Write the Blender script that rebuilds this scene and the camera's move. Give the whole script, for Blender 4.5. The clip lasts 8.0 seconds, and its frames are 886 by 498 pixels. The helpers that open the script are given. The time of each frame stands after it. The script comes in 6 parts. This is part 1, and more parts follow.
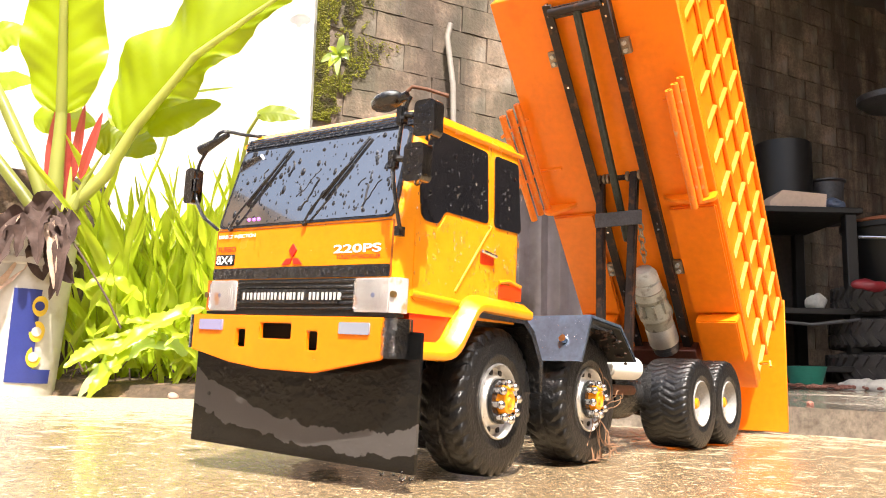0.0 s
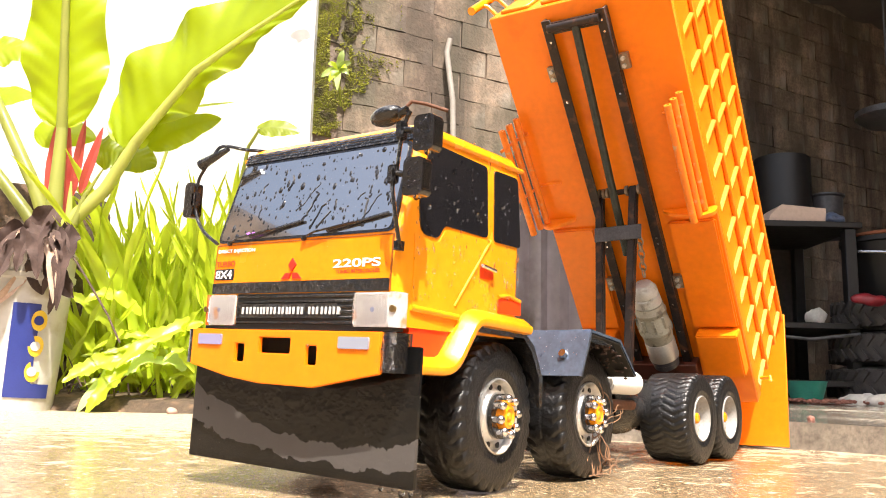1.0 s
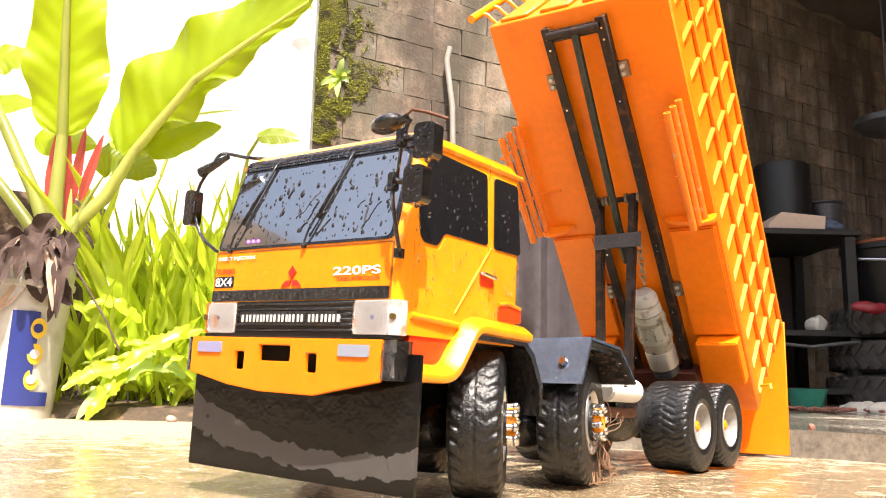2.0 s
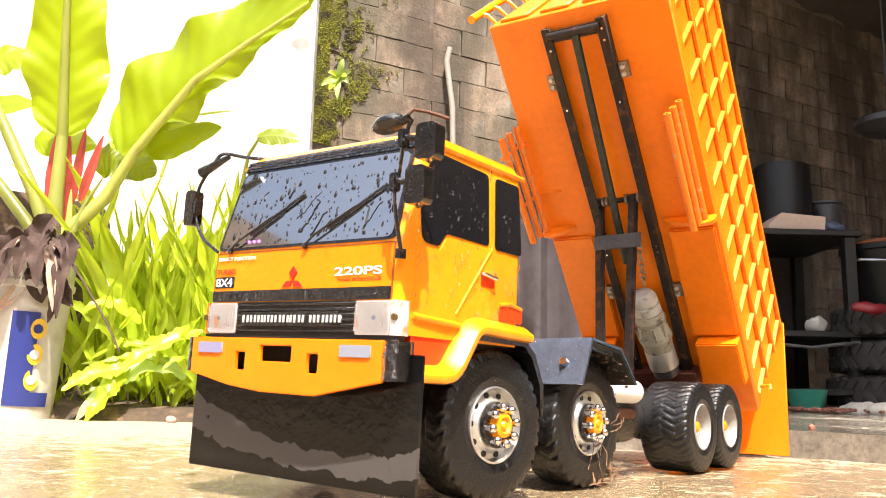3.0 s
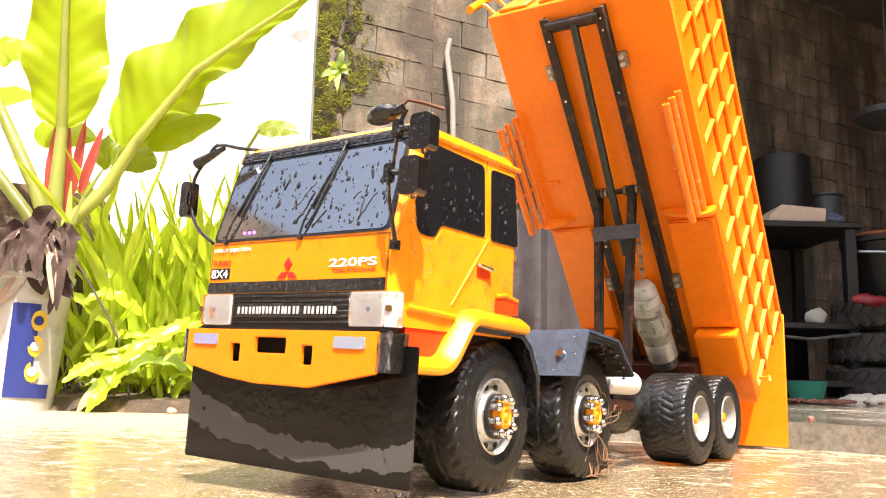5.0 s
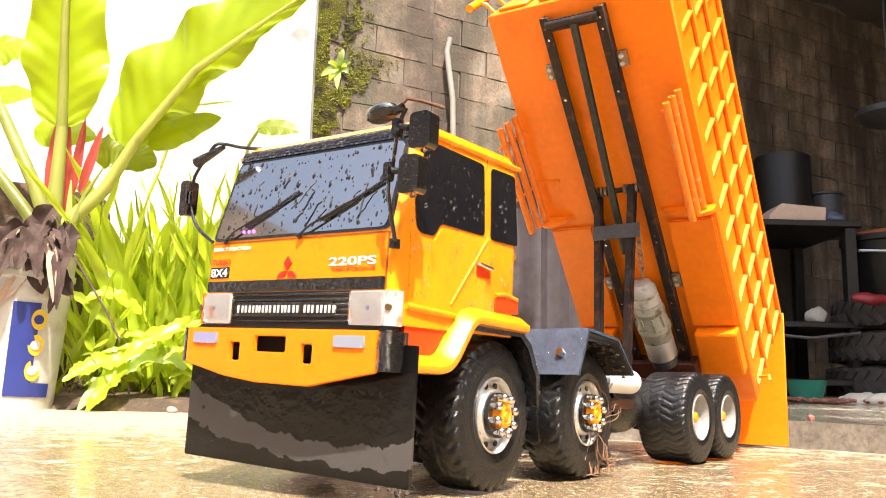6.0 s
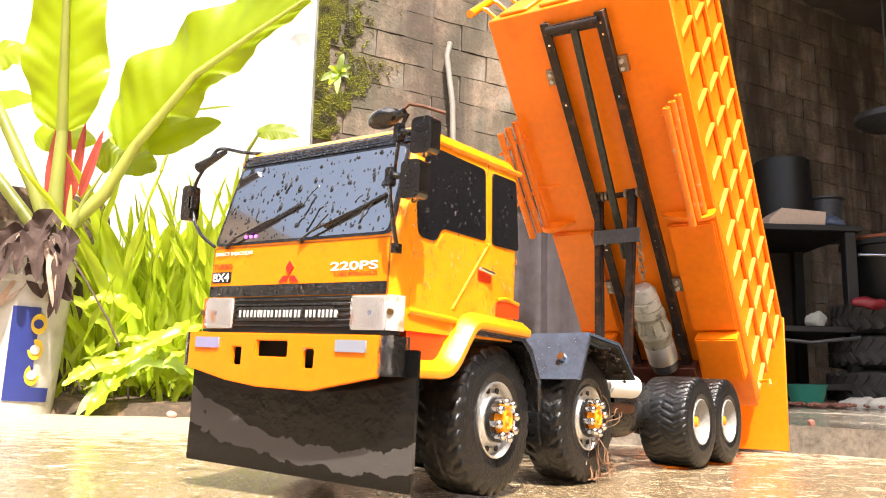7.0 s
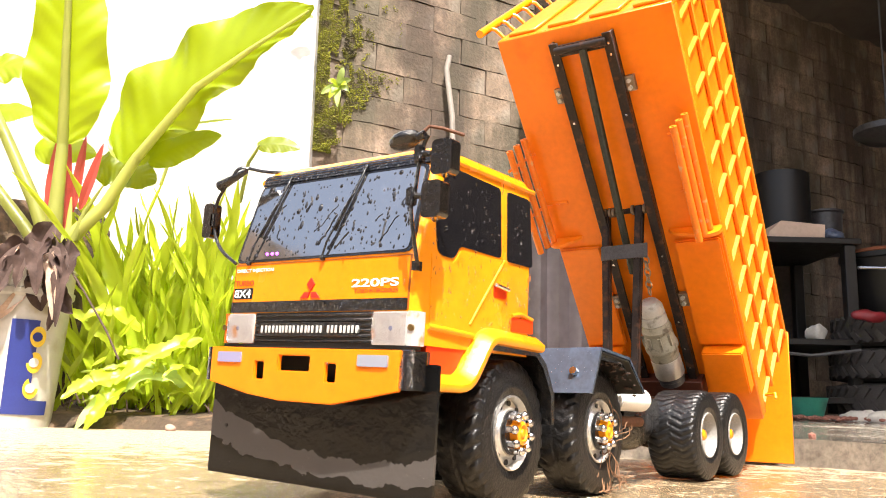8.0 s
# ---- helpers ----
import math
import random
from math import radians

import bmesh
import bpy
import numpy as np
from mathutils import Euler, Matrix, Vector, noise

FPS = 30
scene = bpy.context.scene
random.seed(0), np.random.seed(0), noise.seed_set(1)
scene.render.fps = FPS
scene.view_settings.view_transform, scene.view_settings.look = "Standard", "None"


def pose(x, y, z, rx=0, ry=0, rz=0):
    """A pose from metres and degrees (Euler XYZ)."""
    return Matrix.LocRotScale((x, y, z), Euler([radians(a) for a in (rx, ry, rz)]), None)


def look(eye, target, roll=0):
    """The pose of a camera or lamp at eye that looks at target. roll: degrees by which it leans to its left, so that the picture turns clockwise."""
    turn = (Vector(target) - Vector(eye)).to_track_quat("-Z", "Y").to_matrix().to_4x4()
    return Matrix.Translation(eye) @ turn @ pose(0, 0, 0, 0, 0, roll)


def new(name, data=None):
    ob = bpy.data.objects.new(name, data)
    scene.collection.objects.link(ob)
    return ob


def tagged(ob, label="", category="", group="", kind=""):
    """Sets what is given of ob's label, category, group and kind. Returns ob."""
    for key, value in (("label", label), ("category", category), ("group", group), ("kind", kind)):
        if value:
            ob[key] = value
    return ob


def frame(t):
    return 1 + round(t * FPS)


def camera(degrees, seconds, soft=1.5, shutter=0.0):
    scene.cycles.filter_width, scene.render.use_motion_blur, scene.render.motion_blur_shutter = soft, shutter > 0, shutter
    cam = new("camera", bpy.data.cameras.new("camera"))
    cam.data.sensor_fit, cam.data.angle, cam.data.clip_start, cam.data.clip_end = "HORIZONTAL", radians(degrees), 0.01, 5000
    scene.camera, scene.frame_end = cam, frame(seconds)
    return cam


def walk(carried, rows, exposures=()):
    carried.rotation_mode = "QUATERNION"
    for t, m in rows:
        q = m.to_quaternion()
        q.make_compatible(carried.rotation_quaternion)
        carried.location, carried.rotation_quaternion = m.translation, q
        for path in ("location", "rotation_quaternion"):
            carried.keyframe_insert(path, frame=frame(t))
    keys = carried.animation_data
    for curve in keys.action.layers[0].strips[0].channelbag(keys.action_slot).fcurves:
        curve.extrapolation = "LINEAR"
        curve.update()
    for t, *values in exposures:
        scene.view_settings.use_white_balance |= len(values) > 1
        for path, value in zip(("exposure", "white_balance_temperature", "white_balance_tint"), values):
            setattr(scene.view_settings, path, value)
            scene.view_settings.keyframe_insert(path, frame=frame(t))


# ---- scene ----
cam = camera(55.49, 8.0, soft=1.0)
EYE = Vector((0.4422, -0.4047, 0.0751))
YAW, PITCH, ROLL = 37.142, 9.426, 1.394


def aim(up, side=0.0):
    """The standing camera, tilted up and turned to the left by so many degrees."""
    y, p = radians(YAW + side), radians(PITCH + up)
    way = Vector((-math.sin(y) * math.cos(p), math.cos(y) * math.cos(p), math.sin(p)))
    return look(EYE, EYE + way, ROLL)


TILT = [(0.0, -1.08), (0.5, -0.73), (1.0, -0.10), (1.5, 0.32), (3.0, 0.46), (3.5, 0.23), (4.0, 0.11), (4.5, 0.0), (6.0, -0.17),
        (6.5, -0.15), (7.0, 0.13), (7.5, 0.62), (8.0, 1.0)]
walk(cam, [(t, aim(up)) for t, up in TILT])

world = bpy.data.worlds.new("world")
scene.world = world
world.use_nodes = True
sky = world.node_tree.nodes.new("ShaderNodeTexSky")
sky.sky_type, sky.sun_disc = "NISHITA", False
SUN = Vector((0.38, -0.34, 0.86)).normalized()
sky.sun_elevation, sky.sun_rotation = math.asin(SUN.z), math.atan2(SUN.x, SUN.y)
sky.dust_density, sky.air_density, sky.ozone_density = 6.0, 1.0, 0.5
back = world.node_tree.nodes["Background"]
back.inputs[1].default_value = 0.15
world.node_tree.links.new(sky.outputs[0], back.inputs[0])
sun = new("sun", bpy.data.lights.new("sun", "SUN"))
sun.data.energy, sun.data.angle, sun.data.color = 5.0, radians(0.6), (1.0, 0.92, 0.83)
sun.matrix_world = look(SUN * 10, (0, 0, 0))
scene.view_settings.exposure = 1.22


# ---- materials ----
def material(name, color, rough=0.5, metal=0.0, vary=0.12, scale=40.0, bump=0.0, bump_scale=300.0, coat=0.0, second=None, spec=0.5):
    """A procedural surface: colour broken by noise at two scales, roughness that varies, fine relief. second: a stain colour and its amount."""
    m = bpy.data.materials.new(name)
    m.use_nodes = True
    t = m.node_tree
    b = t.nodes["Principled BSDF"]
    co = t.nodes.new("ShaderNodeTexCoord")
    n1, n2 = t.nodes.new("ShaderNodeTexNoise"), t.nodes.new("ShaderNodeTexNoise")
    n1.inputs["Scale"].default_value, n1.inputs["Detail"].default_value = scale, 6
    n2.inputs["Scale"].default_value, n2.inputs["Detail"].default_value = scale * 7, 4
    for n in (n1, n2):
        t.links.new(co.outputs["Object"], n.inputs["Vector"])
    add = t.nodes.new("ShaderNodeMath")
    add.operation = "ADD"
    t.links.new(n1.outputs[0], add.inputs[0])
    t.links.new(n2.outputs[0], add.inputs[1])
    hsv = t.nodes.new("ShaderNodeHueSaturation")
    hsv.inputs["Color"].default_value = (*color, 1)
    mr = t.nodes.new("ShaderNodeMapRange")
    mr.inputs[1].default_value, mr.inputs[2].default_value = 0.6, 1.4
    mr.inputs[3].default_value, mr.inputs[4].default_value = 1 - vary, 1 + vary
    t.links.new(add.outputs[0], mr.inputs[0])
    t.links.new(mr.outputs[0], hsv.inputs["Value"])
    out = hsv.outputs[0]
    if second:
        stain, amount, size = second
        n3 = t.nodes.new("ShaderNodeTexNoise")
        n3.inputs["Scale"].default_value, n3.inputs["Detail"].default_value = size, 8
        t.links.new(co.outputs["Object"], n3.inputs["Vector"])
        ramp = t.nodes.new("ShaderNodeMapRange")
        ramp.inputs[1].default_value, ramp.inputs[2].default_value = 0.62 - amount * 0.3, 0.72 - amount * 0.2
        t.links.new(n3.outputs[0], ramp.inputs[0])
        mix = t.nodes.new("ShaderNodeMix")
        mix.data_type = "RGBA"
        t.links.new(ramp.outputs[0], mix.inputs[0])
        t.links.new(out, mix.inputs[6])
        mix.inputs[7].default_value = (*stain, 1)
        out = mix.outputs[2]
    t.links.new(out, b.inputs["Base Color"])
    r = t.nodes.new("ShaderNodeMapRange")
    r.inputs[3].default_value, r.inputs[4].default_value = max(rough - 0.12, 0.02), min(rough + 0.12, 1)
    t.links.new(n1.outputs[0], r.inputs[0])
    t.links.new(r.outputs[0], b.inputs["Roughness"])
    b.inputs["Metallic"].default_value = metal
    b.inputs["Coat Weight"].default_value = coat
    b.inputs["Coat Roughness"].default_value = 0.08
    b.inputs["Specular IOR Level"].default_value = spec
    if bump:
        n4 = t.nodes.new("ShaderNodeTexNoise")
        n4.inputs["Scale"].default_value, n4.inputs["Detail"].default_value = bump_scale, 5
        t.links.new(co.outputs["Object"], n4.inputs["Vector"])
        bp = t.nodes.new("ShaderNodeBump")
        bp.inputs["Strength"].default_value, bp.inputs["Distance"].default_value = 1.0, bump
        t.links.new(n4.outputs[0], bp.inputs["Height"])
        t.links.new(bp.outputs[0], b.inputs["Normal"])
    return m


ORANGE = material("orange_paint", (0.88, 0.213, 0.004), 0.36, vary=0.10, scale=18, bump=0.0003, bump_scale=120, coat=0.28, spec=0.3, second=((0.80, 0.165, 0.002), 0.05, 16))
ORANGE.node_tree.nodes["Principled BSDF"].inputs["Coat Roughness"].default_value = 0.28
YELLOW = material("yellow_paint", (0.88, 0.300, 0.006), 0.24, vary=0.08, scale=25, bump=0.0004, bump_scale=140, coat=0.6, spec=0.4, second=((0.86, 0.25, 0.005), 0.12, 22))
FRONTPAINT = material("orange_yellow_paint", (0.88, 0.235, 0.004), 0.24, vary=0.08, scale=25, bump=0.0004, bump_scale=140, coat=0.5, spec=0.4, second=((0.86, 0.27, 0.005), 0.15, 18))
BLACK = material("black_paint", (0.005, 0.005, 0.0055), 0.14, vary=0.3, bump=0.003, bump_scale=210, coat=0.4)
RUBBER = material("tyre_rubber", (0.008, 0.008, 0.0085), 0.34, vary=0.4, bump=0.0009, bump_scale=420, coat=0.12)
GLASS = material("dark_glass", (0.02, 0.02, 0.022), 0.04, vary=0.1, spec=1.0, coat=0.8)
for key, value in (("IOR", 2.8), ("Coat IOR", 2.7), ("Coat Roughness", 0.02), ("Specular Tint", (1.0, 0.90, 0.79, 1.0))):
    GLASS.node_tree.nodes["Principled BSDF"].inputs[key].default_value = value
SIDEGLASS = material("side_glass", (0.008, 0.008, 0.010), 0.05, vary=0.1, bump=0.0002, bump_scale=60)
# opaque drops; the dark cab seen through them is put into the colour
BEAD = material("bead_on_dark_glass", (0.012, 0.012, 0.014), 0.03, vary=0.1, spec=0.6)
# darker orange for strips over uncut gaps; the gap's shade is this colour
SEAM = material("painted_gap", (0.30, 0.075, 0.003), 0.6, vary=0.2)
RIMALU = material("rim_aluminium", (0.70, 0.69, 0.67), 0.34, 0.85, vary=0.15, scale=60, bump=0.0002, bump_scale=300, second=((0.40, 0.34, 0.27), 0.12, 90))
OLDRUBBER = material("dusty_rubber", (0.045, 0.040, 0.036), 0.75, vary=0.4, scale=30, bump=0.001, bump_scale=80)
CHROME = material("chrome", (0.75, 0.75, 0.76), 0.12, 1.0, vary=0.05)
ALU = material("aluminium", (0.80, 0.80, 0.79), 0.24, 1.0, vary=0.1)
WHITE = material("white_paint", (0.8, 0.8, 0.78), 0.4, vary=0.05)
RED = material("red_paint", (0.55, 0.02, 0.01), 0.4, vary=0.1)
# the blue in this grey stands in for sky mirrored by the wet plate
GREY = material("grey_paint", (0.12, 0.165, 0.24), 0.13, 0.6, vary=0.35, coat=0.8, bump=0.0004, bump_scale=70)
PLASTER = material("white_plaster", (0.68, 0.67, 0.66), 0.85, vary=0.12, scale=3, bump=0.003, bump_scale=25, second=((0.42, 0.41, 0.40), 0.3, 2.6))
BLOCK = material("cement_block", (0.30, 0.24, 0.19), 0.9, vary=0.35, scale=5, bump=0.006, bump_scale=60, second=((0.07, 0.06, 0.045), 0.5, 2.2))
DARK = material("dark_metal", (0.013, 0.012, 0.011), 0.5, vary=0.4)

PIPEPAINT = material("flaking_orange_paint", (0.84, 0.20, 0.006), 0.45, vary=0.15, scale=60, second=((0.66, 0.36, 0.16), 0.10, 110))
REDORANGE = material("red_orange_paint", (0.75, 0.05, 0.004), 0.35, vary=0.08)
AMBER = material("amber_plastic", (0.8, 0.13, 0.01), 0.2, vary=0.08)
BRONZE = material("bronze", (0.25, 0.17, 0.07), 0.35, 0.8)
RUST = material("rusty_wire", (0.12, 0.05, 0.025), 0.7, 0.3, vary=0.4)
# orange blotches in the silver stand in for reflections of the orange body
LAMP_SILVER = material("lamp_silver", (0.74, 0.73, 0.72), 0.22, 0.45, vary=0.12, scale=80, second=((0.75, 0.4, 0.2), 0.15, 60))
FLAP = material("wet_flap", (0.006, 0.006, 0.006), 0.16, vary=0.3, scale=12, bump=0.0006, bump_scale=90, spec=0.45)


def drying_band(m):
    """A dull dried band with a ragged water line across the flap."""
    t = m.node_tree
    b = t.nodes["Principled BSDF"]
    co, sep, n = t.nodes.new("ShaderNodeTexCoord"), t.nodes.new("ShaderNodeSeparateXYZ"), t.nodes.new("ShaderNodeTexNoise")
    n.inputs["Scale"].default_value, n.inputs["Detail"].default_value, n.inputs["Roughness"].default_value = 38, 10, 0.66
    t.links.new(co.outputs["Object"], sep.inputs[0])
    t.links.new(co.outputs["Object"], n.inputs["Vector"])

    def op(kind, a, c, d=None):
        x = t.nodes.new("ShaderNodeMath")
        x.operation = kind
        for k, v in enumerate((a, c, d)):
            if v is None:
                continue
            if isinstance(v, (int, float)):
                x.inputs[k].default_value = v
            else:
                t.links.new(v, x.inputs[k])
        return x.outputs[0]

    dx = op("SUBTRACT", sep.outputs[0], 0.035)
    line = op("MULTIPLY_ADD", op("MULTIPLY", dx, dx), 1.7, 0.036)
    z = op("MULTIPLY_ADD", n.outputs[0], 0.022, op("SUBTRACT", sep.outputs[2], 0.011))
    under = op("LESS_THAN", z, line)
    thick = op("MULTIPLY_ADD", op("MULTIPLY", dx, dx), 0.85, 0.0125)
    over = op("GREATER_THAN", z, op("SUBTRACT", line, thick))
    band = op("MULTIPLY", under, over)
    old = b.inputs["Base Color"].links[0].from_socket
    mix = t.nodes.new("ShaderNodeMix")
    mix.data_type = "RGBA"
    t.links.new(band, mix.inputs[0])
    t.links.new(old, mix.inputs[6])
    mix.inputs[7].default_value = (0.068, 0.061, 0.057, 1)
    t.links.new(mix.outputs[2], b.inputs["Base Color"])
    t.links.new(op("MULTIPLY_ADD", band, 0.4, 0.14), b.inputs["Roughness"])


drying_band(FLAP)


def clear(name, tint, ior, rough=0.02):
    m = bpy.data.materials.new(name)
    m.use_nodes = True
    b = m.node_tree.nodes["Principled BSDF"]
    b.inputs["Base Color"].default_value = (*tint, 1)
    b.inputs["Transmission Weight"].default_value, b.inputs["IOR"].default_value, b.inputs["Roughness"].default_value = 1.0, ior, rough
    return m


def glowing(name, base, glow, strength):
    m = bpy.data.materials.new(name)
    m.use_nodes = True
    b = m.node_tree.nodes["Principled BSDF"]
    b.inputs["Base Color"].default_value, b.inputs["Roughness"].default_value = (*base, 1), 0.15
    b.inputs["Emission Color"].default_value, b.inputs["Emission Strength"].default_value = (*glow, 1), strength
    return m


CLEAR = clear("clear_plastic", (0.95, 0.95, 0.95), 1.45, 0.02)
WATER = clear("water", (1, 1, 1), 1.33)
BLUE_GLASS = clear("blue_glass", (0.3, 0.4, 0.9), 1.45, 0.1)
PURPLE_GLOW = glowing("purple_lamp", (0.4, 0.1, 0.5), (0.62, 0.06, 1.0), 3.2)
FOG_L = glowing("fog_lamp_violet", (0.20, 0.19, 0.25), (0.5, 0.42, 1.0), 0.13)
FOG_R = glowing("fog_lamp_white", (0.22, 0.23, 0.27), (0.75, 0.78, 1.0), 0.06)
STRAW = material("straw", (0.24, 0.13, 0.07), 0.8, vary=0.3)
RUSTBLACK = material("rusty_black_steel", (0.022, 0.016, 0.014), 0.4, 0.3, vary=0.5, scale=60, second=((0.09, 0.04, 0.022), 0.25, 90))
RUSTRED = material("red_brown_steel", (0.10, 0.025, 0.012), 0.5, vary=0.4, scale=60)
THREAD = material("greased_rod", (0.035, 0.042, 0.038), 0.35, 0.5, vary=0.5, scale=120, bump=0.0006, bump_scale=400)
PUTTY = material("putty_housing", (0.33, 0.32, 0.25), 0.4, vary=0.2, scale=60, second=((0.12, 0.11, 0.08), 0.3, 90))
TIN = material("dull_tin", (0.55, 0.54, 0.50), 0.45, 0.6, vary=0.15, scale=60)
CHAIN = material("worn_steel", (0.32, 0.26, 0.19), 0.4, 0.8, vary=0.3, scale=200)
PALEPLASTIC = material("pale_grey_plastic", (0.46, 0.46, 0.42), 0.4, vary=0.15, scale=60, second=((0.25, 0.24, 0.2), 0.2, 90))
GREYSTEEL = material("grey_steel", (0.075, 0.075, 0.08), 0.4, 0.3, vary=0.4, scale=70)
RIMWHITE = material("rim_paint", (0.30, 0.295, 0.28), 0.4, vary=0.25, scale=60, second=((0.2, 0.15, 0.1), 0.2, 120))
BARWHITE = material("worn_white_print", (0.50, 0.50, 0.49), 0.4, vary=0.15, scale=200)
BRISTLE = material("wet_brushed_black", (0.005, 0.005, 0.0055), 0.16, vary=0.4, bump=0.0014, bump_scale=230, coat=0.6)
BRISTLE.node_tree.nodes["Principled BSDF"].inputs["Coat Weight"].default_value = 1.0


# ---- building blocks ----
def box(bm, lo, hi, m=None):
    """A box between two corners, added to bm."""
    c = [(a + b) / 2 for a, b in zip(lo, hi)]
    s = [abs(b - a) for a, b in zip(lo, hi)]
    mm = Matrix.Translation(c) @ Matrix.Diagonal((*s, 1))
    return bmesh.ops.create_cube(bm, size=1, matrix=(m @ mm) if m else mm)["verts"]


def rod(bm, a, b, r, r2=None, n=12):
    """A round bar from a to b."""
    a, b = Vector(a), Vector(b)
    q = (b - a).to_track_quat("Z", "Y").to_matrix().to_4x4()
    return bmesh.ops.create_cone(bm, cap_ends=True, segments=n, radius1=r, radius2=r if r2 is None else r2, depth=(b - a).length,
                                 matrix=Matrix.Translation((a + b) / 2) @ q)["verts"]


def ball(bm, c, r, n=10):
    return bmesh.ops.create_uvsphere(bm, u_segments=n, v_segments=max(n // 2, 4), radius=r, matrix=Matrix.Translation(c))["verts"]


def soften(bm, w, seg=2, angle=35):
    """Round the sharp edges by w."""
    es = [e for e in bm.edges if len(e.link_faces) == 2 and e.calc_face_angle(0) > radians(angle)]
    if es and w:
        bmesh.ops.bevel(bm, geom=es, offset=w, segments=seg, affect="EDGES", clamp_overlap=True)


def mesh_of(name, bm, mat, smooth=40):
    me = bpy.data.meshes.new(name)
    bmesh.ops.recalc_face_normals(bm, faces=bm.faces)
    for f in bm.faces:
        f.smooth = True
    for e in bm.edges:
        if len(e.link_faces) == 2 and e.calc_face_angle(0) > radians(smooth):
            e.smooth = False
    bm.to_mesh(me)
    bm.free()
    me.materials.append(mat)
    return me


def part(name, bm, mat, parent, label="", m=None):
    ob = new(name, mesh_of(name, bm, mat) if isinstance(bm, bmesh.types.BMesh) else bm)
    ob.parent = parent
    if m is not None:
        ob.matrix_basis = m
    return tagged(ob, label)


def thing(name, label, category, m=None, bm=None, mat=None, group="", kind=""):
    ob = new(name, (mesh_of(name, bm, mat) if isinstance(bm, bmesh.types.BMesh) else bm) if bm else None)
    if m is not None:
        ob.matrix_basis = m
    return tagged(ob, label, category, group, kind)


def prism(bm, outline, d0, d1, put):
    """A slab with the given 2D outline between two depths; put(a, b, d) gives the place."""
    r0 = [bm.verts.new(put(a, b, d0)) for a, b in outline]
    r1 = [bm.verts.new(put(a, b, d1)) for a, b in outline]
    n = len(outline)
    bm.faces.new(r0)
    bm.faces.new(list(reversed(r1)))
    for i in range(n):
        bm.faces.new((r0[i], r1[i], r1[(i + 1) % n], r0[(i + 1) % n]))


def rounded(x0, x1, z0, z1, r, n=4):
    """The outline of a rectangle with round corners."""
    pts = []
    for cx, cz, a in ((x1 - r, z1 - r, 0), (x0 + r, z1 - r, 90), (x0 + r, z0 + r, 180), (x1 - r, z0 + r, 270)):
        for i in range(n + 1):
            w = radians(a + 90 * i / n)
            pts.append((cx + r * math.cos(w), cz + r * math.sin(w)))
    return pts


def round_off(pts, r, n=3):
    """Round the corners of any outline."""
    out = []
    for i, p in enumerate(pts):
        p, a, b = Vector(p), Vector(pts[i - 1]), Vector(pts[(i + 1) % len(pts)])
        u, v = a - p, b - p
        k = min(r, u.length * 0.45, v.length * 0.45)
        s, e = p + u.normalized() * k, p + v.normalized() * k
        for j in range(n + 1):
            t = j / n
            out.append(tuple(s * (1 - t) ** 2 + p * 2 * t * (1 - t) + e * t ** 2))
    return out


def lathe(bm, profile, n=48, close=True):
    """A body of revolution about the x axis from (x, radius) pairs."""
    rings = []
    for i in range(n):
        a = 2 * math.pi * i / n
        rings.append([bm.verts.new((x, r * math.cos(a), r * math.sin(a))) for x, r in profile])
    m = len(profile)
    for i in range(n):
        p, q = rings[i], rings[(i + 1) % n]
        for j in range(m if close else m - 1):
            k = (j + 1) % m
            bm.faces.new((p[j], p[k], q[k], q[j]))


def tube(bm, pts, r, n=8):
    """A bent bar swept through the points as one skin."""
    pts = [Vector(p) for p in pts]
    ways = [(b - a).normalized() for a, b in zip(pts, pts[1:])]
    side = ways[0].orthogonal().normalized()
    rings = []
    for i, p in enumerate(pts):
        w = (ways[max(i - 1, 0)] + ways[min(i, len(ways) - 1)])
        w = w.normalized() if w.length > 1e-6 else ways[max(i - 1, 0)]
        side = (side - w * side.dot(w)).normalized()
        up = w.cross(side)
        rings.append([bm.verts.new(p + (side * math.cos(2 * math.pi * k / n) + up * math.sin(2 * math.pi * k / n)) * r) for k in range(n)])
    for p, q in zip(rings, rings[1:]):
        for k in range(n):
            j = (k + 1) % n
            bm.faces.new((p[k], p[j], q[j], q[k]))
    bm.faces.new(list(reversed(rings[0])))
    bm.faces.new(rings[-1])


def curved(pts, steps=5):
    """More points on a smooth line through the given ones."""
    pts = [Vector(p) for p in pts]
    out = []
    for i in range(len(pts) - 1):
        p0, p1, p2, p3 = pts[max(i - 1, 0)], pts[i], pts[i + 1], pts[min(i + 2, len(pts) - 1)]
        for k in range(steps):
            t = k / steps
            out.append(0.5 * (2 * p1 + (p2 - p0) * t + (2 * p0 - 5 * p1 + 4 * p2 - p3) * t * t + (3 * p1 - p0 - 3 * p2 + p3) * t ** 3))
    return out + [pts[-1]]


def scatter(name, spots, mat, sub=1):
    """One mesh of many small pebble-like lumps, each with its own pose."""
    tb = bmesh.new()
    bmesh.ops.create_icosphere(tb, subdivisions=sub, radius=1)
    co = np.array([v.co for v in tb.verts])
    fs = np.array([[v.index for v in f.verts] for f in tb.faces])
    tb.free()
    vs = np.concatenate([co @ np.array(m.to_3x3()).T + np.array(m.translation) for m in spots])
    faces = np.concatenate([fs + i * len(co) for i in range(len(spots))])
    me = bpy.data.meshes.new(name)
    me.from_pydata(vs.tolist(), [], faces.tolist())
    me.shade_smooth()
    me.materials.append(mat)
    return me


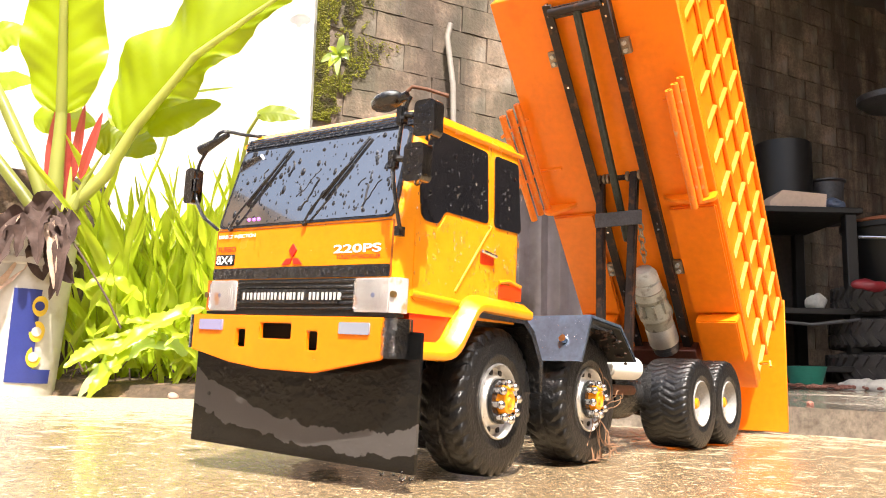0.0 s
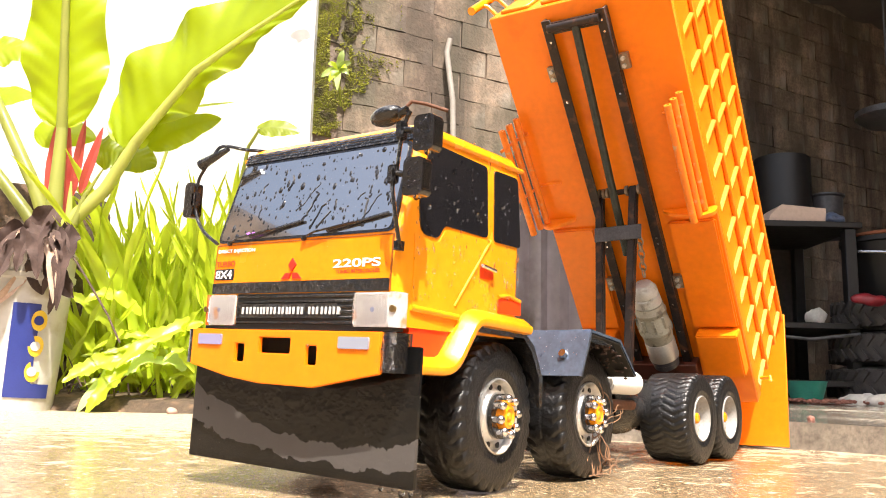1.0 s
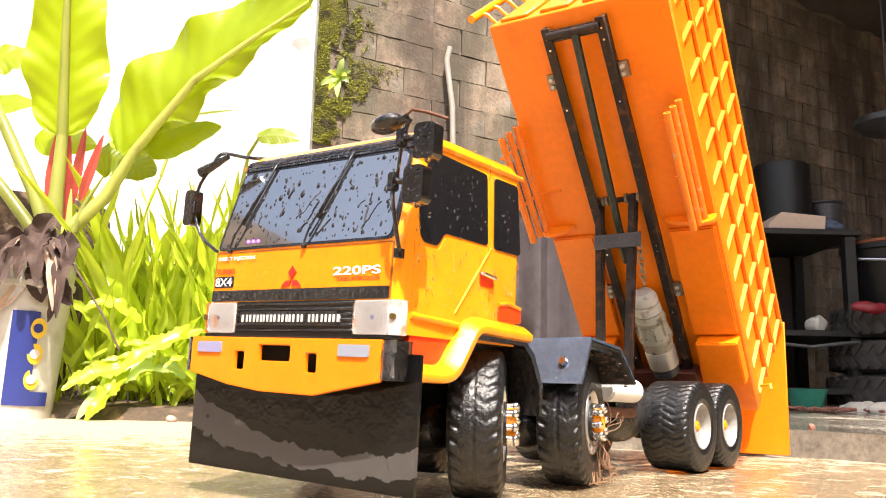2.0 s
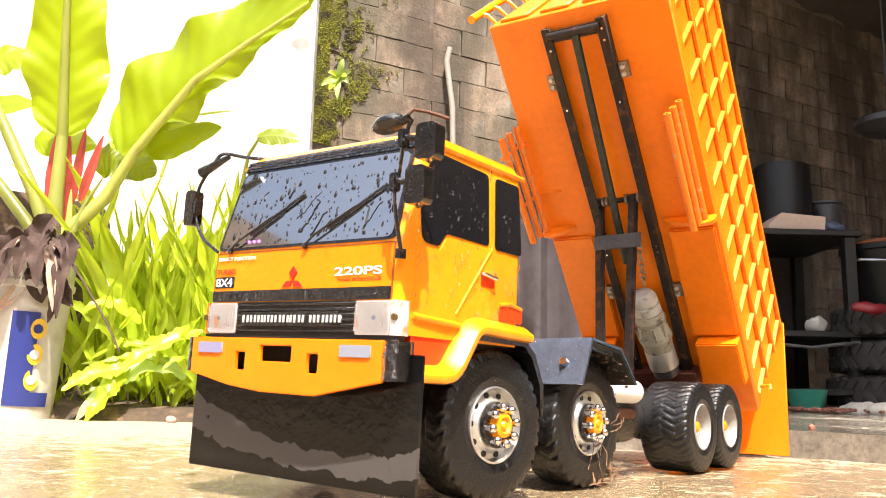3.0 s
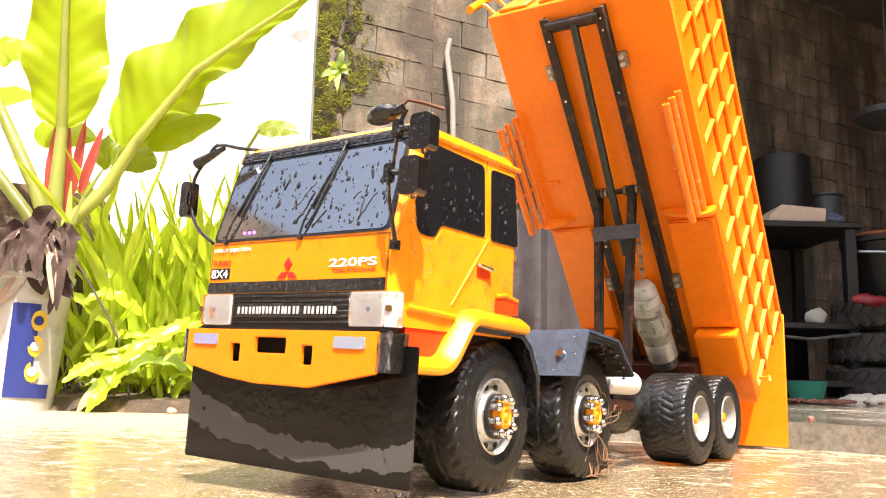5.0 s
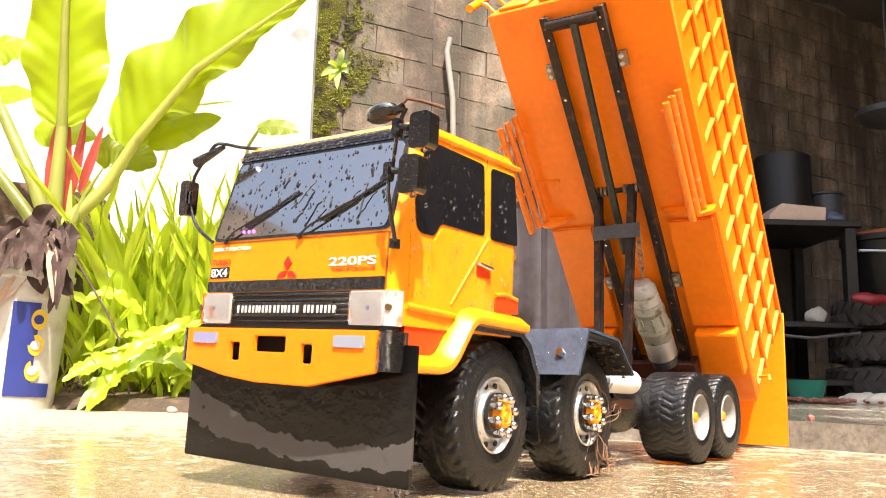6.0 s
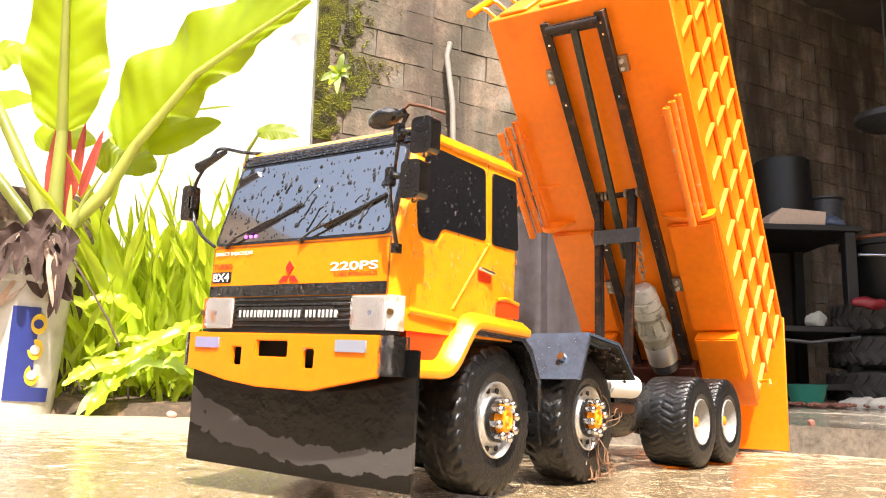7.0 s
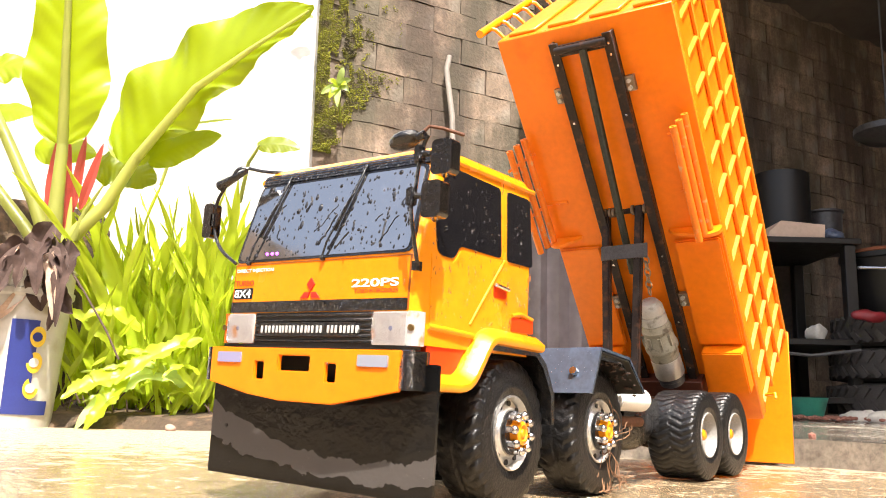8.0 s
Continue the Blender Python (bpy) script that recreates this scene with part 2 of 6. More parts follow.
# the yard's own axes: u to the right and d away from where the camera stands
YARD = Matrix.Translation((EYE.x, EYE.y, 0)) @ Matrix.Rotation(radians(YAW), 4, "Z")


def yard(u, d, z=0.0):
    return YARD @ Vector((u, d, z))


# ---- the yard's surfaces ----
def sheet_material(name, dry, wet, stain, scale=5.0, dry_far=0.05, relief=0.004, pool=None):
    """Concrete with wet, darker, glossier patches and grit."""
    m = bpy.data.materials.new(name)
    m.use_nodes = True
    t = m.node_tree
    b = t.nodes["Principled BSDF"]
    co = t.nodes.new("ShaderNodeTexCoord")

    def noise_at(s, d=6, rough=0.6):
        n = t.nodes.new("ShaderNodeTexNoise")
        n.inputs["Scale"].default_value, n.inputs["Detail"].default_value, n.inputs["Roughness"].default_value = s, d, rough
        t.links.new(co.outputs["Object"], n.inputs["Vector"])
        return n.outputs[0]

    def span(src, a, bb, c=0.0, d=1.0):
        r = t.nodes.new("ShaderNodeMapRange")
        for i, v in enumerate((a, bb, c, d)):
            r.inputs[i + 1].default_value = v
        t.links.new(src, r.inputs[0])
        return r.outputs[0]

    def mix(f, a, bb):
        x = t.nodes.new("ShaderNodeMix")
        x.data_type = "RGBA"
        t.links.new(f, x.inputs[0])
        for s, v in ((6, a), (7, bb)):
            if isinstance(v, tuple):
                x.inputs[s].default_value = (*v, 1)
            else:
                t.links.new(v, x.inputs[s])
        return x.outputs[2]

    sep = t.nodes.new("ShaderNodeSeparateXYZ")
    t.links.new(co.outputs["Object"], sep.inputs[0])
    soak = t.nodes.new("ShaderNodeMath")
    soak.operation = "ADD"
    t.links.new(noise_at(scale, 8, 0.68), soak.inputs[0])
    t.links.new(span(sep.outputs[1], 0.9, 1.7, 0.11, dry_far), soak.inputs[1])
    level = soak.outputs[0]
    if pool:
        # water standing round one spot
        gap, more = t.nodes.new("ShaderNodeVectorMath"), t.nodes.new("ShaderNodeMath")
        gap.operation, more.operation = "DISTANCE", "ADD"
        gap.inputs[1].default_value = (pool[0], pool[1], 0)
        t.links.new(co.outputs["Object"], gap.inputs[0])
        t.links.new(span(gap.outputs["Value"], pool[2] * 0.4, pool[2], 0.22, 0.0), more.inputs[0])
        t.links.new(level, more.inputs[1])
        level = more.outputs[0]
    puddle = span(level, 0.40, 0.60)
    grit = noise_at(150 if scale > 6 else 60, 10, 0.8)
    c = mix(span(grit, 0.35, 0.68), dry, tuple(v * 0.45 for v in dry))
    c = mix(puddle, c, mix(span(grit, 0.35, 0.65), wet, tuple(v * 0.4 for v in wet)))
    c = mix(span(noise_at(scale * 1.7, 9, 0.75), 0.56, 0.72), c, stain)
    if pool:
        c = mix(span(noise_at(130, 3, 0.55), 0.56, 0.62), c, tuple(v * 0.5 for v in wet))
        c = mix(span(noise_at(210, 2, 0.5), 0.62, 0.66), c, tuple(min(0.8, v * 1.35) for v in dry))
    t.links.new(c, b.inputs["Base Color"])
    gloss = t.nodes.new("ShaderNodeMath")
    gloss.operation = "MULTIPLY_ADD"
    t.links.new(span(puddle, 0.0, 1.0, 0.45, 0.10), gloss.inputs[1])
    t.links.new(span(noise_at(75, 6, 0.7), 0.48, 0.62), gloss.inputs[0])
    t.links.new(span(puddle, 0, 1, 0.40, 0.05), gloss.inputs[2])
    t.links.new(gloss.outputs[0], b.inputs["Roughness"])
    bp = t.nodes.new("ShaderNodeBump")
    bp.inputs["Distance"].default_value = relief
    t.links.new(span(puddle, 0.0, 1.0, 0.8, 0.24), bp.inputs["Strength"])
    lumps = t.nodes.new("ShaderNodeMath")
    lumps.operation = "MULTIPLY_ADD"
    lumps.inputs[1].default_value = 2.2
    t.links.new(noise_at(55, 5, 0.6), lumps.inputs[0])
    t.links.new(grit, lumps.inputs[2])
    t.links.new(lumps.outputs[0], bp.inputs["Height"])
    t.links.new(bp.outputs[0], b.inputs["Normal"])
    return m


def leaf_material(name, colour, light, rough=0.35):
    """A thin leaf: veins in the colour, gloss, and light that passes through."""
    m = bpy.data.materials.new(name)
    m.use_nodes = True
    t = m.node_tree
    b, out = t.nodes["Principled BSDF"], t.nodes["Material Output"]
    co = t.nodes.new("ShaderNodeTexCoord")
    n = t.nodes.new("ShaderNodeTexNoise")
    n.inputs["Scale"].default_value, n.inputs["Detail"].default_value = 6.0, 6
    t.links.new(co.outputs["Object"], n.inputs["Vector"])
    info = t.nodes.new("ShaderNodeObjectInfo")
    add = t.nodes.new("ShaderNodeMath")
    add.operation = "ADD"
    t.links.new(n.outputs[0], add.inputs[0])
    t.links.new(info.outputs["Random"], add.inputs[1])
    hsv = t.nodes.new("ShaderNodeHueSaturation")
    hsv.inputs["Color"].default_value = (*colour, 1)
    r = t.nodes.new("ShaderNodeMapRange")
    r.inputs[1].default_value, r.inputs[2].default_value, r.inputs[3].default_value, r.inputs[4].default_value = 0.4, 1.5, 0.42, 1.45
    t.links.new(add.outputs[0], r.inputs[0])
    t.links.new(r.outputs[0], hsv.inputs["Value"])
    t.links.new(hsv.outputs[0], b.inputs["Base Color"])
    b.inputs["Roughness"].default_value = rough
    tr = t.nodes.new("ShaderNodeBsdfTranslucent")
    tr.inputs[0].default_value = (*light, 1)
    mx = t.nodes.new("ShaderNodeMixShader")
    mx.inputs[0].default_value = 0.45
    t.links.new(b.outputs[0], mx.inputs[1])
    t.links.new(tr.outputs[0], mx.inputs[2])
    t.links.new(mx.outputs[0], out.inputs[0])
    return m


def block_material():
    """Weathered cement blocks: each its own tone, long dark run-off streaks across the wall, pale scuffs."""
    m = material("block_face", (0.285, 0.208, 0.152), 0.92, vary=0.6, scale=11, bump=0.004, bump_scale=70, second=((0.31, 0.26, 0.21), 0.3, 7.0))
    t = m.node_tree
    b = t.nodes["Principled BSDF"]
    src = b.inputs["Base Color"].links[0].from_socket
    info, geo = t.nodes.new("ShaderNodeObjectInfo"), t.nodes.new("ShaderNodeNewGeometry")
    hsv = t.nodes.new("ShaderNodeHueSaturation")
    r = t.nodes.new("ShaderNodeMapRange")
    r.inputs[3].default_value, r.inputs[4].default_value = 0.78, 1.2
    t.links.new(info.outputs["Random"], r.inputs[0])
    t.links.new(r.outputs[0], hsv.inputs["Value"])
    t.links.new(src, hsv.inputs["Color"])
    out = hsv.outputs[0]
    for stretch, seed, lo, hi, dark in (((5.0, 5.0, 0.9), 0.0, 0.40, 0.58, (0.05, 0.04, 0.032)), ((2.2, 2.2, 1.6), 7.0, 0.45, 0.60, (0.085, 0.075, 0.05))):
        mp, n, s = t.nodes.new("ShaderNodeMapping"), t.nodes.new("ShaderNodeTexNoise"), t.nodes.new("ShaderNodeMapRange")
        mp.inputs["Scale"].default_value, mp.inputs["Location"].default_value = stretch, (seed, seed, seed)
        n.inputs["Scale"].default_value, n.inputs["Detail"].default_value, n.inputs["Roughness"].default_value = 1.0, 9, 0.65
        s.inputs[1].default_value, s.inputs[2].default_value, s.inputs[4].default_value = lo, hi, 0.85
        t.links.new(geo.outputs["Position"], mp.inputs[0])
        t.links.new(mp.outputs[0], n.inputs["Vector"])
        t.links.new(n.outputs[0], s.inputs[0])
        x = t.nodes.new("ShaderNodeMix")
        x.data_type = "RGBA"
        t.links.new(s.outputs[0], x.inputs[0])
        t.links.new(out, x.inputs[6])
        x.inputs[7].default_value = (*dark, 1)
        out = x.outputs[2]
    # one broad run-off stain down the wall
    place, turn = YARD.inverted().translation, YARD.inverted().to_euler()
    mp, sep, n = t.nodes.new("ShaderNodeMapping"), t.nodes.new("ShaderNodeSeparateXYZ"), t.nodes.new("ShaderNodeTexNoise")
    mp.inputs["Location"].default_value, mp.inputs["Rotation"].default_value = place, turn
    n.inputs["Scale"].default_value, n.inputs["Detail"].default_value, n.inputs["Roughness"].default_value = 5.0, 8, 0.7
    t.links.new(geo.outputs["Position"], mp.inputs[0])
    t.links.new(mp.outputs[0], sep.inputs[0])
    t.links.new(geo.outputs["Position"], n.inputs["Vector"])
    off, far, band = t.nodes.new("ShaderNodeMath"), t.nodes.new("ShaderNodeMath"), t.nodes.new("ShaderNodeMapRange")
    off.operation, far.operation = "MULTIPLY_ADD", "ABSOLUTE"
    off.inputs[1].default_value = 0.42
    shift = t.nodes.new("ShaderNodeMath")
    shift.inputs[1].default_value = -0.11
    t.links.new(sep.outputs[0], shift.inputs[0])
    t.links.new(n.outputs[0], off.inputs[0])
    t.links.new(shift.outputs[0], off.inputs[2])
    t.links.new(off.outputs[0], far.inputs[0])
    t.links.new(far.outputs[0], band.inputs[0])
    band.inputs[1].default_value, band.inputs[2].default_value, band.inputs[3].default_value, band.inputs[4].default_value = 0.02, 0.13, 0.8, 0.0
    x = t.nodes.new("ShaderNodeMix")
    x.data_type = "RGBA"
    t.links.new(band.outputs[0], x.inputs[0])
    t.links.new(out, x.inputs[6])
    x.inputs[7].default_value = (0.055, 0.040, 0.030, 1)
    t.links.new(x.outputs[2], b.inputs["Base Color"])
    return m


YARDFLOOR = sheet_material("wet_yard_concrete", (0.60, 0.50, 0.35), (0.35, 0.25, 0.14), (0.14, 0.105, 0.06), 22.0, -0.20, pool=(-0.08, 0.50, 0.34))
SLAB = sheet_material("grey_slab", (0.50, 0.44, 0.355), (0.25, 0.22, 0.18), (0.1, 0.1, 0.08), 3.0, 0.05, 0.0006)
BANANA = leaf_material("broad_leaf", (0.20, 0.27, 0.003), (0.43, 0.50, 0.004))
STALK = leaf_material("leaf_stalk", (0.46, 0.48, 0.12), (0.5, 0.55, 0.1))
FROND = leaf_material("frond", (0.42, 0.52, 0.03), (0.66, 0.76, 0.04))
SPATHE = leaf_material("red_spathe", (0.48, 0.07, 0.06), (0.6, 0.16, 0.12))
PALELEAF = leaf_material("pale_leaf", (0.44, 0.56, 0.20), (0.46, 0.60, 0.12))
BLOCKFACE = block_material()
MORTAR = material("mortar", (0.17, 0.13, 0.10), 0.95, vary=0.4, scale=8, bump=0.006, bump_scale=60)
MOSS = material("moss", (0.17, 0.17, 0.012), 0.95, vary=0.6, scale=30, second=((0.05, 0.040, 0.018), 0.35, 16))
SOIL = material("soil", (0.06, 0.04, 0.025), 0.95, vary=0.5, scale=15, bump=0.01, bump_scale=40, second=((0.16, 0.10, 0.06), 0.3, 20))
ZINC = material("grey_sheet_metal", (0.17, 0.15, 0.16), 0.55, 0.2, vary=0.25, scale=4, second=((0.09, 0.075, 0.07), 0.3, 6))
PAILWHITE = material("pail_plastic", (0.48, 0.46, 0.42), 0.4, vary=0.1, scale=8, second=((0.35, 0.3, 0.22), 0.2, 12))
PAILBLUE = material("blue_print", (0.02, 0.032, 0.17), 0.35, vary=0.1)
PAILYELLOW = material("yellow_print", (0.62, 0.42, 0.03), 0.35, vary=0.1)
DRYLEAF = material("dry_leaf", (0.065, 0.038, 0.030), 0.8, vary=0.4, scale=20)
DRYPALE = material("pale_dry_leaf", (0.45, 0.32, 0.24), 0.8, vary=0.3, scale=20)
BOARD = material("cardboard", (0.55, 0.42, 0.33), 0.8, vary=0.12, scale=12)
TEAL = material("teal_plastic", (0.03, 0.22, 0.16), 0.4, vary=0.15)
BLACKPLASTIC = material("black_plastic", (0.007, 0.007, 0.008), 0.45, vary=0.3)
REDPLASTIC = material("red_plastic", (0.22, 0.012, 0.02), 0.5, vary=0.15)
CLOTH = material("grey_cloth", (0.55, 0.53, 0.48), 0.9, vary=0.2, scale=15)
CHIP = material("brick_chip", (0.26, 0.11, 0.08), 0.9, vary=0.4, scale=30)
DARKWOOD = material("dark_wood", (0.045, 0.034, 0.028), 0.7, vary=0.4, scale=10)
ROOFMAT = material("roof_sheet", (0.10, 0.085, 0.075), 0.7, vary=0.2, scale=2)
CABLE = material("pale_pipe", (0.30, 0.27, 0.24), 0.6, vary=0.15)
STONE = material("stone", (0.33, 0.22, 0.17), 0.8, vary=0.2, scale=30)

# ---- setting ----
bm = bmesh.new()
vs = bmesh.ops.create_grid(bm, x_segments=150, y_segments=150, size=1)["verts"]
for v in vs:
    # fine near the truck, wide at the rim
    for i in (0, 1):
        v.co[i] = math.copysign(abs(v.co[i]) ** 3 * 57 + abs(v.co[i]) * 3, v.co[i])
    v.co.y += 1.0
    v.co.z = noise.noise(v.co * 3.1) * 0.0016 + noise.noise(v.co * 17) * 0.0007 - 0.0012
ground = thing("ground", "wet sunlit concrete yard with puddles", "ground", YARD, bm, YARDFLOOR, kind="structure")

bm = bmesh.new()
prism(bm, [(0.12, 1.38), (0.50, 1.29), (0.62, 1.16), (0.82, 1.02), (6, -2.4), (7, 6), (-0.2, 6), (0.12, 2.2)], 0, 1, lambda a, b, d: (a, b, (-0.05 if d == 0 else 0.035 + max(0, min(b, 3.4) - 1.1) * 0.015)))
bmesh.ops.triangulate(bm, faces=bm.faces)
slab = thing("slab", "worn grey raised concrete slab under the added roof", "floor", YARD, bm, SLAB, kind="structure")
bm = bmesh.new()
vs = bmesh.ops.create_grid(bm, x_segments=80, y_segments=14, size=1)["verts"]
for v in vs:
    v.co = Vector((-1.95 + v.co.x * 1.9, 2.42 + v.co.y * 0.42, 0))
    v.co.z = 0.012 + min(0.03, (v.co.y - 2.0) * 0.2) + noise.noise(v.co * 11) * 0.012 + noise.noise(v.co * 37) * 0.008
    if v.co.y < 2.03:
        v.co.z = -0.02
planting_bed = thing("planting_bed", "dark damp soil bed along the wall", "soil", YARD, bm, SOIL, kind="structure")

bm = bmesh.new()
box(bm, (-7.0, 2.75, -0.1), (-0.462, 2.9, 3.2))
soften(bm, 0.008, 2)
wall_white = thing("wall_white", "sunlit white plastered wall", "wall", YARD, bm, PLASTER, kind="structure")

# block wall, running away to the right
WA, WB = Vector((-0.50, 2.80)), Vector((2.05, 4.25))
run = (WB - WA).normalized()
WALL = YARD @ Matrix.Translation((WA.x, WA.y, 0)) @ Matrix.Rotation(math.atan2(run.y, run.x), 4, "Z")
bm = bmesh.new()
box(bm, (-0.05, 0.0055, -0.1), (8.0, 0.15, 3.0))
wall_block = thing("wall_block", "old weathered cement block wall with moss and stains", "wall", WALL, bm, MORTAR, kind="structure")

# unseen roof added to shade the right side, and an unseen far side wall
bm = bmesh.new()
for i in range(26):
    x = 0.42 + i * 0.3
    prism(bm, [(x, 2.55), (x + 0.15, 2.59), (x + 0.3, 2.55), (x + 0.3, 2.535), (x + 0.15, 2.575), (x, 2.535)], 0.85, 6.2, lambda a, b, d: (a, d, b - 0.10 * (d - 0.1)))
bmesh.ops.remove_doubles(bm, verts=bm.verts, dist=1e-5)
roof = thing("roof", "dark corrugated roof out of view, added to shade the right side", "roof", YARD, bm, ROOFMAT, kind="structure")
bm = bmesh.new()
box(bm, (3.2, -6.15, 0), (3.35, 6.0, 2.7))
unseen_wall_side = thing("unseen_wall_side", "unseen brown side wall, added to close the right side", "wall", YARD, bm, BLOCK, kind="structure")

# unseen wall behind the camera, added so black parts mirror something dark
bm = bmesh.new()
box(bm, (-4.6, -6.15, -0.1), (3.2, -6.0, 2.6))
unseen_wall_back = thing("unseen_wall_back", "unseen brown block wall behind the camera, added to darken reflections", "wall", YARD, bm, BLOCK, kind="structure")
# unseen wall, added to put a dark reflection in the windshield's left part
bm = bmesh.new()
box(bm, (-4.75, -6.15, -0.1), (-4.6, 2.75, 2.75))
unseen_wall_left = thing("unseen_wall_left", "unseen brown block wall on the left, added to darken the windshield", "wall", YARD, bm, BLOCK, kind="structure")


# ---- plants ----
def ribbon(base, ctrl, tip, width, face, n=22, m=6, fold=0.25, wave=0.06, shape=0.75, seed=0, halves=(1.0, 1.0), lobes=0.0):
    """A leaf blade along a bent midrib; face is the way it looks."""
    bm = bmesh.new()
    base, ctrl, tip, face = Vector(base), Vector(ctrl), Vector(tip), Vector(face).normalized()
    rows = []
    for i in range(n + 1):
        t = i / n
        p = base * (1 - t) ** 2 + ctrl * 2 * t * (1 - t) + tip * t ** 2
        tan = ((ctrl - base) * (1 - t) + (tip - ctrl) * t).normalized()
        side = tan.cross(face).normalized()
        nrm = side.cross(tan)
        w = width * max(math.sin(math.pi * min(1, 0.03 + t ** shape * 0.97)), 0.012) ** 0.62
        w *= 1 - lobes * (0.5 + 0.5 * math.sin(t * 55 + 3 * math.sin(t * 13 + seed)))
        row = []
        for j in range(-m, m + 1):
            k = j / m
            ww = w * halves[0 if k < 0 else 1] * (1 + wave * noise.noise(Vector((t * 6, (1 if k > 0 else -1) * 3.7, seed))))
            lift = fold * abs(k) * w + wave * 0.9 * w * k * k * math.sin(t * 21 + seed + (2 if k > 0 else 0)) + (0.045 if width > 0.05 else 0.012) * width * abs(math.sin(t * 34 - abs(k) * 5)) * abs(k) ** 0.5
            row.append(bm.verts.new(p + side * ww * k + nrm * lift))
        rows.append(row)
    for a, b in zip(rows, rows[1:]):
        for j in range(len(a) - 1):
            bm.faces.new((a[j], a[j + 1], b[j + 1], b[j]))
    return bm


def stem(points, r0, r1):
    bm = bmesh.new()
    k = len(points) - 1
    for i in range(k):
        a, b = r0 + (r1 - r0) * i / k, r0 + (r1 - r0) * (i + 1) / k
        rod(bm, points[i], points[i + 1], a, b, 10)
        ball(bm, points[i + 1], b, 10)
    return bm


plant = thing("broad_leaf_plant", "tall broad-leaved plant with yellow-green leaves and red spathes in a pail", "plant", YARD)
TO_EYE = (0.25, -1, 0.1)


def add_leaf(base, ctrl, tip, w, face, seed, halves=(1.0, 1.0)):
    part("leaf", ribbon(base, ctrl, tip, w, face, seed=seed, wave=0.17 if w > 0.05 else 0.05, fold=-0.16, n=90, m=9, halves=halves), BANANA, plant, "yellow-green sunlit leaf" if w > 0.05 else "")


def add_stalk(pts, r0, r1):
    part("stalk", stem([Vector(p) for p in pts], r0, r1), STALK, plant, "pale green leaf stalk")


add_leaf((-0.9470, 2.0000, 0.6841), (-0.9380, 1.9600, 0.9141), (-0.9338, 1.9000, 1.2551), 0.098, (0.15, -1, 0.15), 1)
add_leaf((-0.7943, 2.0000, 0.6391), (-0.6368, 1.9500, 0.8664), (-0.3166, 1.8500, 0.9855), 0.135, (-0.10, -1, 0.15), 2, (1.12, 0.5))
add_leaf((-0.7366, 2.0200, 0.6463), (-0.6599, 2.0200, 0.7065), (-0.5540, 2.0000, 0.7143), 0.045, (0, -1, 0.3), 3)
add_leaf((-0.9079, 2.1200, 0.6712), (-0.8265, 2.1200, 0.6642), (-0.7423, 2.1000, 0.6126), 0.06, (0, -1, 0.3), 4)
add_leaf((-1.0877, 2.1500, 0.7094), (-1.0151, 2.1500, 0.7299), (-0.9224, 2.1500, 0.6981), 0.05, (0, -1, 0.3), 5)
add_leaf((-1.3202, 2.2000, 0.9279), (-1.2035, 2.2000, 0.9965), (-1.0573, 2.2000, 0.9347), 0.055, (0, -1, 0.5), 6)
add_leaf((-1.2312, 2.1000, 0.7665), (-1.1484, 2.1000, 0.8146), (-1.0727, 2.1000, 0.7935), 0.04, (0, -1, 0.5), 7)
add_leaf((-0.5228, 2.2500, 0.7675), (-0.4612, 2.2500, 0.7853), (-0.4019, 2.2500, 0.7608), 0.03, (0, -1, 0.4), 8)
add_leaf((-0.7230, 2.3000, 0.8448), (-0.6675, 2.3000, 0.8563), (-0.6035, 2.3000, 0.8613), 0.008, (0, -1, 0.9), 9)
add_stalk([(-0.9438, 2.0000, 0.4294), (-0.9437, 2.0000, 0.5386), (-0.9440, 2.0000, 0.6813), (-0.9349, 1.9450, 0.9076), (-0.9288, 1.8900, 1.2188)], 0.021, 0.006)
add_stalk([(-0.9256, 2.0000, 0.4244), (-0.8258, 2.0000, 0.5274), (-0.7529, 1.9800, 0.6442), (-0.6047, 1.9250, 0.8069), (-0.4709, 1.8800, 0.8881), (-0.3289, 1.8400, 0.9718)], 0.019, 0.003)
add_stalk([(-0.9625, 2.0300, 0.4248), (-1.0136, 2.0300, 0.5441), (-1.1209, 2.0500, 0.7297), (-1.1657, 2.0500, 0.8109)], 0.019, 0.012)
add_stalk([(-0.9873, 2.0300, 0.4242), (-1.0354, 2.0300, 0.4866), (-1.1425, 2.0500, 0.6039)], 0.018, 0.014)
add_stalk([(-0.9278, 2.0500, 0.4336), (-0.8691, 2.0600, 0.5116), (-0.8252, 2.0600, 0.5736)], 0.011, 0.004)
add_stalk([(-0.9023, 1.9900, 0.4396), (-0.9035, 1.9900, 0.5091), (-0.9042, 1.9900, 0.5442)], 0.009, 0.002)
add_stalk([(-0.8887, 1.9900, 0.4400), (-0.8681, 1.9900, 0.5100), (-0.8305, 1.9900, 0.5770)], 0.010, 0.002)
add_stalk([(-0.5151, 2.2500, 0.7693), (-0.5481, 2.2700, 0.7241), (-0.5721, 2.3000, 0.6209)], 0.004, 0.006)
add_stalk([(-0.7151, 2.3000, 0.8467), (-0.7641, 2.3000, 0.7937), (-0.7902, 2.2800, 0.6591)], 0.003, 0.005)
